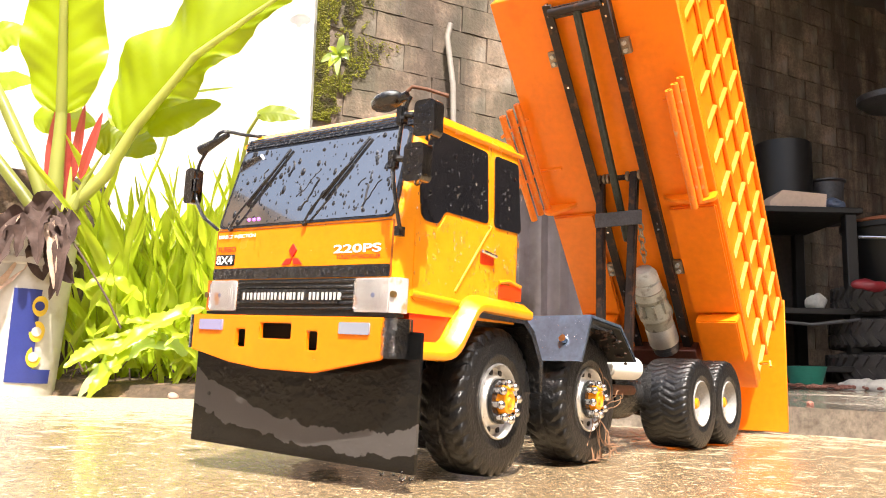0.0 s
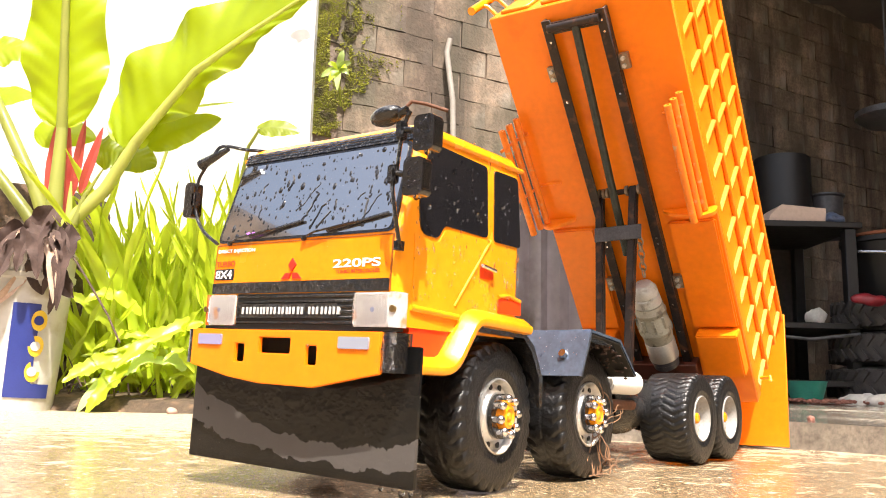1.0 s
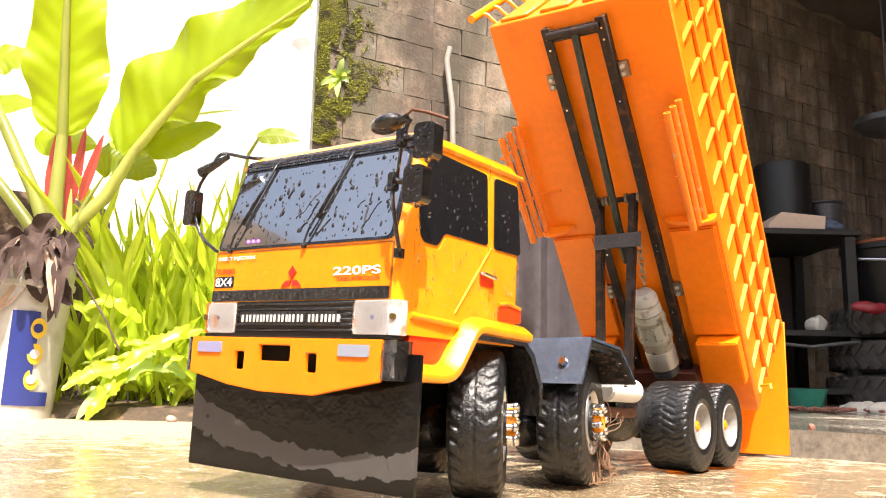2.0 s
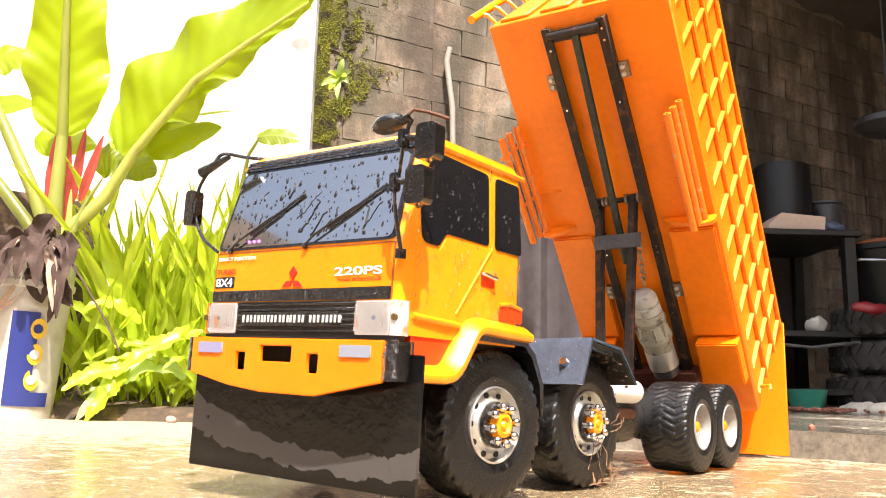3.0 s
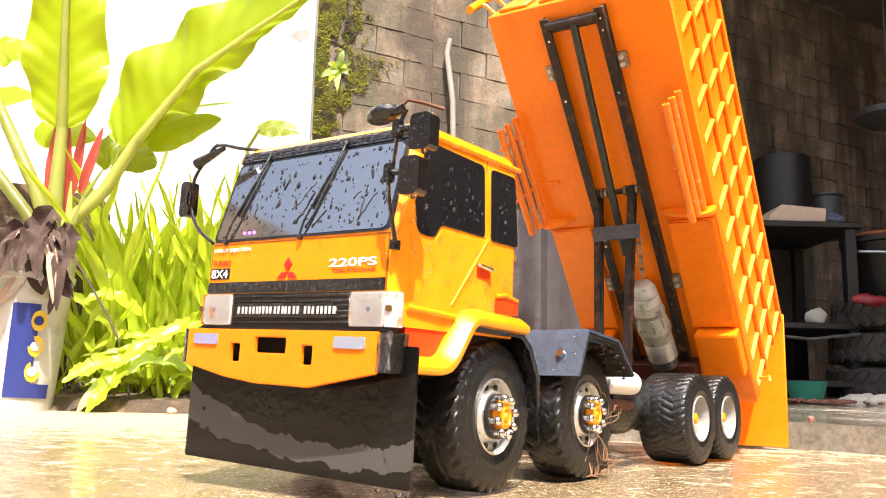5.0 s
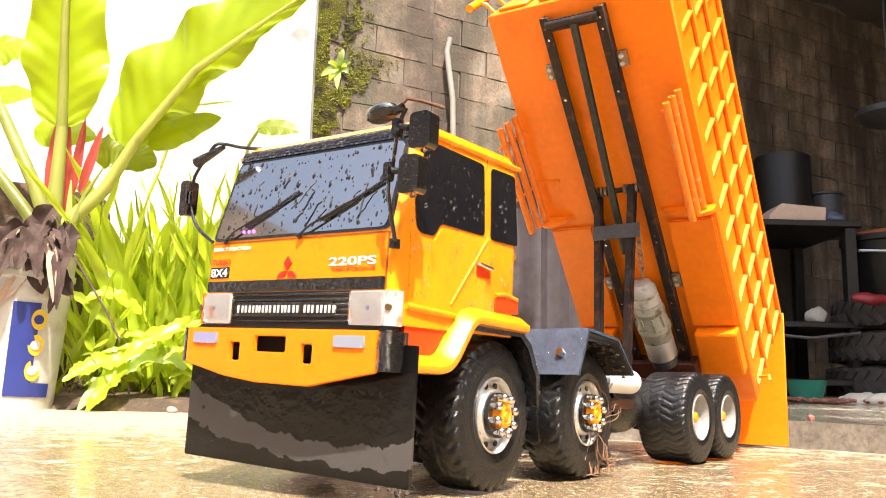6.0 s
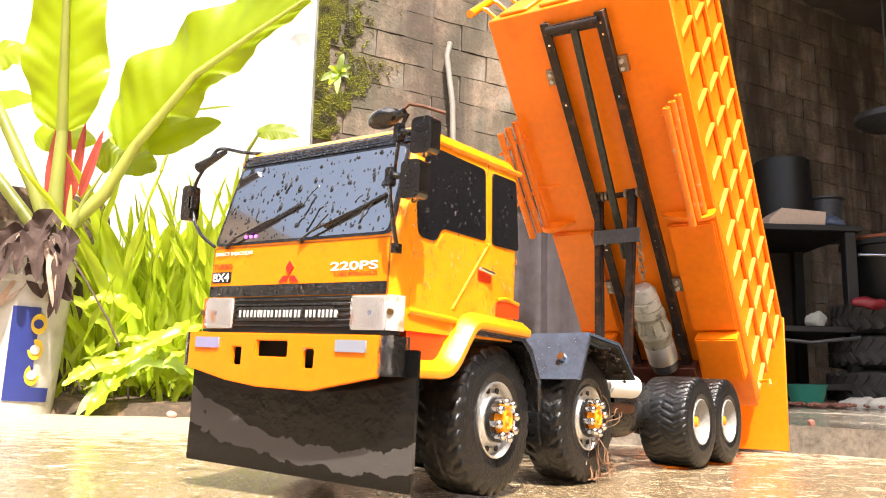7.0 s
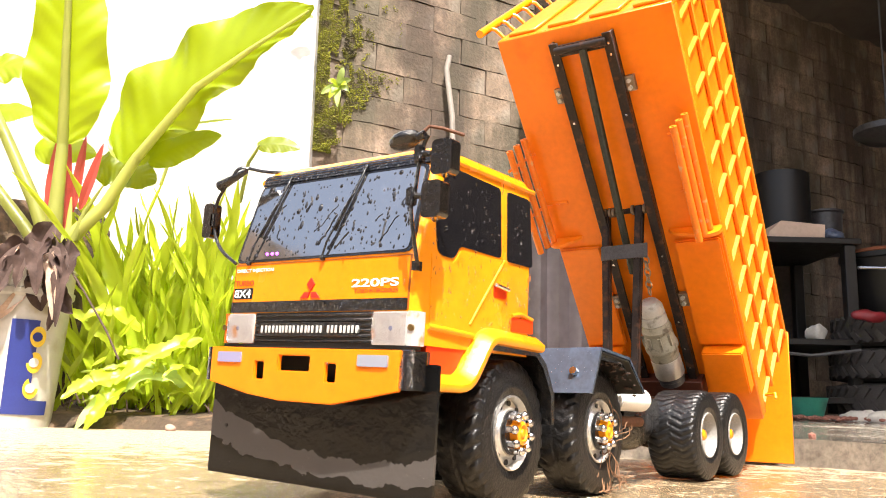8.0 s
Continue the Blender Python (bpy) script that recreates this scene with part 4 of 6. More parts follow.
for x, d, sx in ((1.3707, 2.75, 0.07), (1.3464, 2.6, 0.05), (1.3617, 2.8, 0.05)):
    bm = bmesh.new()
    q = Vector((x, d, FZ))
    bmesh.ops.create_icosphere(bm, subdivisions=3, radius=1, matrix=Matrix.Translation((q.x, q.y, FZ - 0.004)) @ Matrix.Diagonal((sx, 0.035, 0.024, 1)))
    for v in bm.verts:
        v.co += v.normal * noise.noise(v.co * 28) * 0.014
    tagged(thing("crumpled_cloth", "pale crumpled cloth lying on the slab", "cloth", YARD, bm, CLOTH, group="cloth on the slab"))
bm = bmesh.new()
for i in range(170):
    u = rnd.uniform(1.08, 1.62)
    d = rnd.gauss(2.75, 0.12)
    r = rnd.uniform(0.004, 0.011)
    bmesh.ops.create_icosphere(bm, subdivisions=1, radius=r, matrix=Matrix.Translation((u, d, 0.035 + (d - 1.1) * 0.015 + r * 0.3)) @ Matrix.Rotation(rnd.random() * 6, 4, "Z") @ Matrix.Diagonal((1.3, 0.9, 0.7, 1)))
for u, d in ((0.56, 1.29), (0.70, 1.18), (0.80, 1.5)):
    bmesh.ops.create_icosphere(bm, subdivisions=1, radius=0.006, matrix=Matrix.Translation((u, d, 0.041)))
tagged(thing("rubble", "reddish brick chips scattered on the slab", "rubble", YARD, bm, CHIP), kind="stuff")
bm = bmesh.new()
q = Vector((1.8119, 3.3000, 1.1964))
lathe(bm, [(-0.02, 0.001), (-0.02, 0.09), (0.01, 0.13), (0.035, 0.13), (0.02, 0.08), (0.0, 0.001)], 28, close=False)
bmesh.ops.transform(bm, matrix=Matrix.Translation(q) @ Matrix.Rotation(radians(-90), 4, "Y"), verts=bm.verts)
rod(bm, q, q + Vector((0, 0, 1.05)), 0.004)
tagged(thing("hanging_basin", "grey metal bowl hanging from the roof", "bowl", YARD, bm, GREYSTEEL))



# ---- the truck ----
def lettering(name, words, size, place, mat, parent, wide=1.0, label="", face="front"):
    """Raised words in the built-in font on the cab's front."""
    c = bpy.data.curves.new(name, "FONT")
    c.body, c.size, c.extrude, c.align_x = words, 1.0, 0.02, "LEFT"
    c.offset = 0.022
    tmp = bpy.data.objects.new(name, c)
    me = bpy.data.meshes.new_from_object(tmp)
    bpy.data.objects.remove(tmp)
    me.name = name
    x0, x1 = min(v.co.x for v in me.vertices), max(v.co.x for v in me.vertices)
    y0, y1 = min(v.co.y for v in me.vertices), max(v.co.y for v in me.vertices)
    for v in me.vertices:
        v.co = Vector(((v.co.x - x0) / (x1 - x0) * wide, -v.co.z * size * 0.5, (v.co.y - y0) / (y1 - y0) * size))
    me.materials.clear()
    me.materials.append(mat)
    ob = new(name, me)
    ob.parent, ob.location = parent, place
    return tagged(ob, label)


def drops_on(name, parent, spots, put, r0, r1, mat=WATER):
    """Water beads on a surface; put gives place and outward normal."""
    made = []
    for i in range(spots):
        p, nrm, down = put()
        r = random.uniform(r0, r1) * random.choice((0.6, 0.8, 1, 1, 1.5))
        q = nrm.to_track_quat("Z", "Y").to_matrix().to_4x4()
        made.append(Matrix.Translation(p) @ q @ Matrix.Diagonal((r * random.uniform(0.7, 1.1), r * random.uniform(0.8, 1.0 + down), r * 0.45, 1)))
    ob = part(name, scatter(name, made, mat, 2), mat, parent, "water beads left by rain or hosing")
    return tagged(ob, kind="stuff")


truck = thing("dump_truck", "orange toy dump truck with raised tipper bed on wet concrete", "toy truck")
BODY = Matrix.Translation((0, 0, 0.08)) @ Matrix.Rotation(radians(1.92), 4, "Y") @ Matrix.Translation((0, 0, -0.08))
W = 0.0946
LEVELS = [(0.116, W, 0.0), (0.1468, W, 0.0), (0.177, W, 0.001), (0.2, 0.0943, 0.0075), (0.243, 0.0925, 0.0195), (0.251, 0.0915, 0.0215), (0.2565, 0.088, 0.026),
          (0.2605, 0.079, 0.036), (0.262, 0.06, 0.052)]


def at_level(z, k):
    for a, b in zip(LEVELS, LEVELS[1:]):
        if z <= b[0]:
            t = (z - a[0]) / (b[0] - a[0])
            return a[k] + (b[k] - a[k]) * t
    return LEVELS[-1][k]


def on_front(a, b, d):
    return (a, at_level(b, 2) - d, b)


def on_side(s):
    return lambda a, b, d: (s * (at_level(b, 1) + d), a, b)


# cab shell: rounded plan at each level
bm = bmesh.new()
rings = []
for z, w, yf in LEVELS:
    r = 0.0095
    back_y = 0.149 - max(0, z - 0.2555) * 1.5
    rings.append([bm.verts.new((x, y, z)) for x, y in rounded(-w, w, yf, back_y, r, 5)])
for p, q in zip(rings, rings[1:]):
    for i in range(len(p)):
        j = (i + 1) % len(p)
        bm.faces.new((p[i], p[j], q[j], q[i]))
bm.faces.new(rings[-1])
bm.faces.new(list(reversed(rings[0])))
cab = part("cab", bm, YELLOW, truck, m=BODY)

bm = bmesh.new()
prism(bm, round_off([(-0.0895, 0.1775), (0.0895, 0.1775), (0.0868, 0.2435), (-0.0868, 0.2435)], 0.006), -0.004, 0.0008, on_front)
part("windshield_seal", bm, BLACK, cab, "black rubber seal")
bm = bmesh.new()
prism(bm, round_off([(-0.0862, 0.1795), (0.0862, 0.1795), (0.0838, 0.2415), (-0.0838, 0.2415)], 0.005), -0.002, 0.0012, on_front)
part("windshield", bm, GLASS, cab, "dark tinted glass with water drops")
bm = bmesh.new()
for i in range(4):
    z = 0.2442 + i * 0.0022
    prism(bm, [(-0.0868, z), (0.0868, z), (0.0862, z + 0.0016), (-0.0862, z + 0.0016)], -0.003, 0.0016 - i * 0.0002, on_front)
prism(bm, [(-0.0868, 0.2435), (0.0868, 0.2435), (0.085, 0.253), (-0.085, 0.253)], -0.003, 0.0006, on_front)
part("visor", bm, BLACK, cab, "black ribbed visor strip")
for x in (-0.0552, -0.0496, -0.0443):
    bm = bmesh.new()
    ball(bm, on_front(x, 0.1835, 0.0012), 0.0013, 8)
    part("dash_light", bm, PURPLE_GLOW, cab, "small glowing purple lamp")

for s in (1, -1):
    put = on_side(s)
    front_win = [(0.0182, 0.2), (0.0212, 0.182), (0.026, 0.1785), (0.0402, 0.1782), (0.0469, 0.1883), (0.1002, 0.1876), (0.0985, 0.2413), (0.0315, 0.2435), (0.0285, 0.240)]
    bm = bmesh.new()
    prism(bm, round_off(front_win, 0.004), -0.002, 0.0009, put)
    part("side_window", bm, SIDEGLASS, cab, "dark tinted glass with water drops")
    bm = bmesh.new()
    prism(bm, round_off([(0.1085, 0.1865), (0.1455, 0.1865), (0.141, 0.2412), (0.1082, 0.2412)], 0.004), -0.002, 0.0009, put)
    part("quarter_window", bm, SIDEGLASS, cab, "dark tinted glass with water drops")
    bm = bmesh.new()
    prism(bm, round_off([(0.0152, 0.1795), (0.018, 0.1755), (0.041, 0.1752), (0.049, 0.1862), (0.1045, 0.1862), (0.1055, 0.1245), (0.0165, 0.1245)], 0.003), -0.001, 0.0007, put)
    soften(bm, 0.0003, 1, 60)
    part("door", bm, YELLOW, cab, "yellow door with water runs")
    bm = bmesh.new()
    rod(bm, put(0.1045, 0.186, 0.0006), put(0.0625, 0.134, 0.0006), 0.0012, n=8)
    part("door_crease", bm, YELLOW, cab)
    bm = bmesh.new()
    prism(bm, [(0.1061, 0.125), (0.1068, 0.125), (0.1038, 0.246), (0.1031, 0.246)], -0.001, 0.0004, put)
    part("door_seam", bm, SEAM, cab, "shadowed door gap")
    bm = bmesh.new()
    for a, b in (((0.0915, 0.1662), (0.1085, 0.1642)),):
        rod(bm, put(*a, 0.003), put(*b, 0.003), 0.0017, n=10)
        rod(bm, put(*a, 0.003), put(*a, -0.001), 0.0014, n=8)
        rod(bm, put(*b, 0.003), put(*b, -0.001), 0.0014, n=8)
    part("door_handle", bm, ALU, cab, "silver door handle")
    bm = bmesh.new()
    prism(bm, rounded(0.0912, 0.1085, 0.1572, 0.1655, 0.002), -0.001, 0.0011, put)
    part("handle_recess", bm, REDORANGE, cab, "red-orange recess")
    bm = bmesh.new()
    prism(bm, rounded(0.1175, 0.1485, 0.134, 0.1445, 0.001), -0.001, 0.0012, put)
    part("side_vent", bm, REDORANGE, cab, "red-orange vent panel")
    bm = bmesh.new()
    tube(bm, [put(0.117, 0.1458, 0.001), put(0.13, 0.148, 0.001), put(0.147, 0.1452, 0.001)], 0.0016)
    part("vent_lip", bm, YELLOW, cab)
    bm = bmesh.new()
    rod(bm, put(0.024, 0.2485, 0.0006), put(0.1475, 0.2485, 0.0006), 0.0022, n=8)
    part("rain_gutter", bm, YELLOW, cab)
    bm = bmesh.new()
    rod(bm, put(0.015, 0.129, 0.0), put(0.066, 0.1265, 0.001), 0.0024, n=10)
    part("door_sill", bm, YELLOW, cab)
    # wheel arch and step
    bm = bmesh.new()
    line = round_off([(0.0128, 0.0925), (0.0515, 0.0925), (0.0775, 0.1287), (0.1488, 0.1264)], 0.010, 4)
    line = [(0.0128, 0.0925)] + line[5:-5] + [(0.1488, 0.1264)]
    skin = [(0.1072, -0.0040), (0.1072, -0.0016), (0.1070, -0.0008), (0.0980, 0.0054), (0.0972, 0.0056), (0.0860, 0.0056), (0.0820, 0.0040), (0.0820, -0.0066), (0.1048, -0.0066), (0.1065, -0.0058)]
    rings = []
    for i, (y, z) in enumerate(line):
        (y0, z0), (y1, z1) = line[max(i - 1, 0)], line[min(i + 1, len(line) - 1)]
        way = Vector((y1 - y0, z1 - z0)).normalized()
        rings.append([bm.verts.new((s * q, y - way.y * h, z + way.x * h)) for q, h in skin])
    for p, q in zip(rings, rings[1:]):
        for i in range(len(p)):
            j = (i + 1) % len(p)
            bm.faces.new((p[i], p[j], q[j], q[i]))
    bm.faces.new(rings[0])
    bm.faces.new(list(reversed(rings[-1])))
    part("wheel_arch", bm, YELLOW, truck, "glossy yellow wheel arch", m=BODY)
    bm = bmesh.new()
    prism(bm, [(0.0165, 0.0955), (0.046, 0.0955), (0.062, 0.119), (0.0165, 0.119)], s * 0.08, s * 0.0935, lambda a, b, d: (d, a, b))
    part("step_panel", bm, REDORANGE, truck, "red-orange step panel", m=BODY)
    bm = bmesh.new()
    prism(bm, [(0.055, 0.092), (0.08, 0.122), (0.149, 0.122), (0.164, 0.112), (0.178, 0.088), (0.179, 0.064), (0.175, 0.064), (0.173, 0.087), (0.160, 0.108), (0.148, 0.117), (0.082, 0.118), (0.058, 0.091)],
          s * 0.05, s * 0.1, lambda a, b, d: (d, a, b))
    part("inner_mudguard", bm, BLACK, truck, "black inner mudguard", m=BODY)

# front panel furniture
bm = bmesh.new()
prism(bm, rounded(-0.0889, 0.0889, 0.1384, 0.1465, 0.0008, 1), -0.002, 0.0012, on_front)
part("front_strip", bm, BLACK, cab, "black strip")
bm = bmesh.new()
prism(bm, [(-0.0885, 0.1468), (0.0885, 0.1468), (0.0885, 0.1752), (-0.0885, 0.1752)], -0.001, 0.0002, on_front)
part("front_panel", bm, FRONTPAINT, cab, "orange-yellow front panel with lettering")
bm = bmesh.new()
prism(bm, [(-0.0885, 0.1755), (0.0885, 0.1755), (0.0885, 0.1762), (-0.0885, 0.1762)], -0.002, 0.0006, on_front)
part("panel_seam", bm, SEAM, cab)
for s in (-1, 1):
    bm = bmesh.new()
    prism(bm, [(s * 0.0888, 0.139), (s * 0.0893, 0.139), (s * 0.0893, 0.176), (s * 0.0888, 0.176)], -0.002, 0.0005, on_front)
    part("corner_seam", bm, SEAM, cab)
bm = bmesh.new()
box(bm, (-0.0592, -0.0006, 0.1145), (0.0602, 0.004, 0.1378))
box(bm, (-0.0940, -0.0004, 0.1125), (0.0940, 0.01, 0.1146))
part("grille_back", bm, DARK, cab)
for i in range(6):
    z = 0.1162 + i * 0.0037
    bm = bmesh.new()
    box(bm, (-0.0590, -0.0016, z), (0.0600, 0.002, z + 0.0022))
    soften(bm, 0.0005, 1)
    part("grille_slat", bm, BLACK, cab)
bm = bmesh.new()
prism(bm, rounded(-0.0535, 0.0465, 0.1205, 0.1305, 0.002), -0.001, 0.0022, on_front)
part("name_plate", bm, BLACK, cab, "black plate with white bars")
x = -0.0505
for i, w in enumerate((8, 3, 7, 6, 7, 8, 3, 6, 8, 3, 0, 7, 8, 7, 7)):
    width = w * 0.00082
    for k in range(0 if not w else 1 if w == 3 else 2):
        bm = bmesh.new()
        x0 = x + (width - 0.0019) * k
        prism(bm, rounded(x0, x0 + 0.0019, 0.1230, 0.1282, 0.0005, 2), 0, 0.0027, on_front)
        part("name_bar", bm, BARWHITE, cab, "plain white bar")
    x += width + 0.0018 if w else 0.003
for s in (1, -1):
    bm = bmesh.new()
    a, b = sorted((s * 0.0602, s * 0.0902))
    prism(bm, rounded(a, b, 0.1150, 0.1375, 0.0015, 2), -0.002, 0.0012, on_front)
    lamp = part("headlight", bm, LAMP_SILVER, cab, "clear headlight with silver reflector")
    bm = bmesh.new()
    prism(bm, rounded(a + 0.0012, b - 0.0012, 0.1165, 0.1362, 0.002, 3), 0.001, 0.0034, on_front)
    soften(bm, 0.0008, 2, 60)
    part("headlight_lens", bm, CLEAR, cab, "clear plastic lens")
    bm = bmesh.new()
    for k in range(3):
        prism(bm, rounded(a + 0.003 + 0.002 * k, b - 0.003 - 0.002 * k, 0.1178 + 0.0016 * k, 0.1350 - 0.0016 * k, 0.003, 3), 0.0010 + 0.0003 * k, 0.00125 + 0.0003 * k, on_front)
    part("reflector", bm, LAMP_SILVER, cab, "stepped silver reflector")
    bm = bmesh.new()
    rod(bm, on_front(s * 0.0775, 0.1262, 0.0008), on_front(s * 0.0775, 0.1262, 0.003), 0.0022, 0.0012, 10)
    part("headlight_bulb", bm, BLUE_GLASS, cab, "bluish bulb")
    bm = bmesh.new()
    outline = [(s * 0.0908, -0.0014), (s * 0.0945, -0.0008), (s * 0.0962, 0.003), (s * 0.0962, 0.0105), (s * 0.09, 0.0105)]
    prism(bm, outline, 0.1150, 0.1378, lambda a, b, d: (a, b, d))
    soften(bm, 0.0007, 2, 60)
    part("corner_lamp", bm, LAMP_SILVER if s == 1 else AMBER, cab, "clear corner lamp" if s == 1 else "amber corner lamp")
    bm = bmesh.new()
    rod(bm, (s * 0.0938, 0.0, 0.1268), (s * 0.0938, -0.0022, 0.1268), 0.0022, n=12)
    part("lamp_screw", bm, BRONZE, cab, "dark bronze screw")
# badge: plain red shapes
for pts in ([(-0.0028, 0.1632), (0.0012, 0.1583), (-0.0028, 0.1535), (-0.0066, 0.1583)], [(-0.0032, 0.1525), (-0.0046, 0.1485), (-0.0130, 0.1482), (-0.0085, 0.1525)],
            [(-0.0022, 0.1525), (-0.0010, 0.1485), (0.0075, 0.1482), (0.0030, 0.1525)]):
    bm = bmesh.new()
    prism(bm, pts, 0, 0.0012, on_front)
    part("badge", bm, RED, cab, "plain red badge shape")
lettering("power_lettering", "220PS", 0.0058, (0.0375, -0.0004, 0.1548), WHITE, cab, 0.043, "white power lettering")
lettering("small_lettering", "TURBO INTERCOOLER", 0.0026, (0.0405, -0.0004, 0.1508), RED, cab, 0.040, "red lettering")
lettering("turbo_lettering", "TURBO", 0.0042, (-0.0872, -0.0004, 0.1592), RED, cab, 0.0218, "red lettering")
lettering("injection_lettering", "DIRECT INJECTION", 0.0034, (-0.0862, -0.0004, 0.1690), WHITE, cab, 0.042, "white lettering")
bm = bmesh.new()
prism(bm, rounded(-0.0878, -0.0662, 0.1490, 0.1574, 0.0006, 1), 0, 0.0006, on_front)
part("axle_plate", bm, BLACK, cab, "black square behind lettering")
lettering("axle_lettering", "8X4", 0.0064, (-0.0866, -0.0010, 0.1499), WHITE, cab, 0.019, "white axle lettering")
bm = bmesh.new()
prism(bm, [(0.0938, 0.1640), (0.0978, 0.1640), (0.0978, 0.1702), (0.0938, 0.1702)], -0.004, 0.002, lambda a, b, d: (a, d, b))
soften(bm, 0.0006, 1)
part("mirror_foot", bm, BLACK, cab)

# bumper with openings
bm = bmesh.new()
bottom = [(-0.0945, 0.0855), (-0.0508, 0.0775), (-0.0168, 0.0742), (0.0362, 0.0738), (0.0945, 0.0850)]


def low(x):
    for a, b in zip(bottom, bottom[1:]):
        if x <= b[0] + 1e-9:
            return a[1] + (b[1] - a[1]) * (x - a[0]) / (b[0] - a[0])
    return bottom[-1][1]


xs = [-0.0945, -0.075, -0.060, -0.0508, -0.044, -0.0343, -0.0184, -0.0168, 0.0127, 0.0285, 0.0362, 0.0383, 0.060, 0.078, 0.0945]
for a, b in zip(xs, xs[1:]):
    mid = (a + b) / 2
    hole = None
    if -0.044 < mid < -0.0343 or 0.0285 < mid < 0.0383:
        hole = (0.0888, 0.1014)
    elif -0.0184 < mid < 0.0127:
        hole = (0.0955, 0.1062)
    zs = [None, 0.0888, 0.0955, 0.1014, 0.1062, 0.1115]
    for i, (z0, z1) in enumerate(zip(zs, zs[1:])):
        if hole and z0 is not None and hole[0] - 1e-6 <= z0 and z1 <= hole[1] + 1e-6:
            continue
        bm.faces.new([bm.verts.new((x, -0.0115, z)) for x, z in ((a, z0 or low(a)), (b, z0 or low(b)), (b, z1), (a, z1))])
bmesh.ops.remove_doubles(bm, verts=bm.verts, dist=1e-5)
ex = bmesh.ops.extrude_face_region(bm, geom=list(bm.faces))
bmesh.ops.translate(bm, vec=(0, 0.0035, 0), verts=[v for v in ex["geom"] if isinstance(v, bmesh.types.BMVert)])
bmesh.ops.recalc_face_normals(bm, faces=bm.faces)
soften(bm, 0.0007, 2, 60)
bumper = part("bumper", bm, ORANGE, truck, "orange bumper with tow openings", m=BODY)
for s in (1, -1):
    bm = bmesh.new()
    prism(bm, round_off([(s * 0.0946, -0.0112), (s * 0.1035, -0.0085), (s * 0.1045, 0.0074), (s * 0.0946, 0.0074)], 0.004, 4), 0.0862, 0.1112, lambda a, b, d: (a, b, d))
    soften(bm, 0.0008, 2, 60)
    part("bumper_corner", bm, BLACK, bumper, "black wet bumper corner")
    a, b = sorted((s * 0.0588, s * 0.0852))
    bm = bmesh.new()
    prism(bm, rounded(a, b, 0.1002, 0.1079, 0.001, 2), 0.0105, 0.0128, lambda a, b, d: (a, -d, b))
    soften(bm, 0.0004, 1, 60)
    part("fog_lamp", bm, FOG_L if s < 0 else FOG_R, bumper, "rectangular lit lamp")
bm = bmesh.new()
box(bm, (-0.0943, 0.012, 0.080), (0.0943, 0.02, 0.112))
box(bm, (-0.0943, -0.0078, 0.1085), (0.0943, 0.0118, 0.1112))
part("bumper_back", bm, DARK, bumper)
bm = bmesh.new()
ball(bm, (0.0085, -0.002, 0.1), 0.0038, 12)
part("tow_ball", bm, WHITE, bumper, "white ball in the tow opening")
# mud flap
bm = bmesh.new()
prism(bm, round_off([(-0.111, 0.0158), (0.111, 0.0156), (0.1115, 0.1035), (0.1, 0.1035), (0.098, 0.09), (-0.098, 0.09), (-0.1, 0.1), (-0.111, 0.1)], 0.0015, 2), 0.0078, 0.0103, lambda a, b, d: (a, d, b))
prism(bm, [(-0.1105, 0.0185), (0.1105, 0.0183), (0.1105, 0.0195), (-0.1105, 0.0197)], 0.0070, 0.0079, lambda a, b, d: (a, d, b))
flap = part("mud_flap", bm, FLAP, truck, "wet black rubber mud flap", m=BODY)
bm = bmesh.new()
for x, z, r in ((0.084, 0.0148, 0.0022), (0.101, 0.0142, 0.003), (0.108, 0.0146, 0.0022), (0.094, 0.0152, 0.0015), (-0.02, 0.0155, 0.0012)):
    bmesh.ops.create_icosphere(bm, subdivisions=2, radius=r, matrix=Matrix.Translation((x, 0.009, z)) @ Matrix.Diagonal((0.8, 0.8, 1.5, 1)))
tagged(part("hanging_water", bm, WATER, flap, "hanging water drops"), kind="stuff")
bm = bmesh.new()
rod(bm, (-0.093, 0.0078, 0.052), (-0.093, 0.007, 0.052), 0.0014)
part("rivet", bm, DARK, flap)

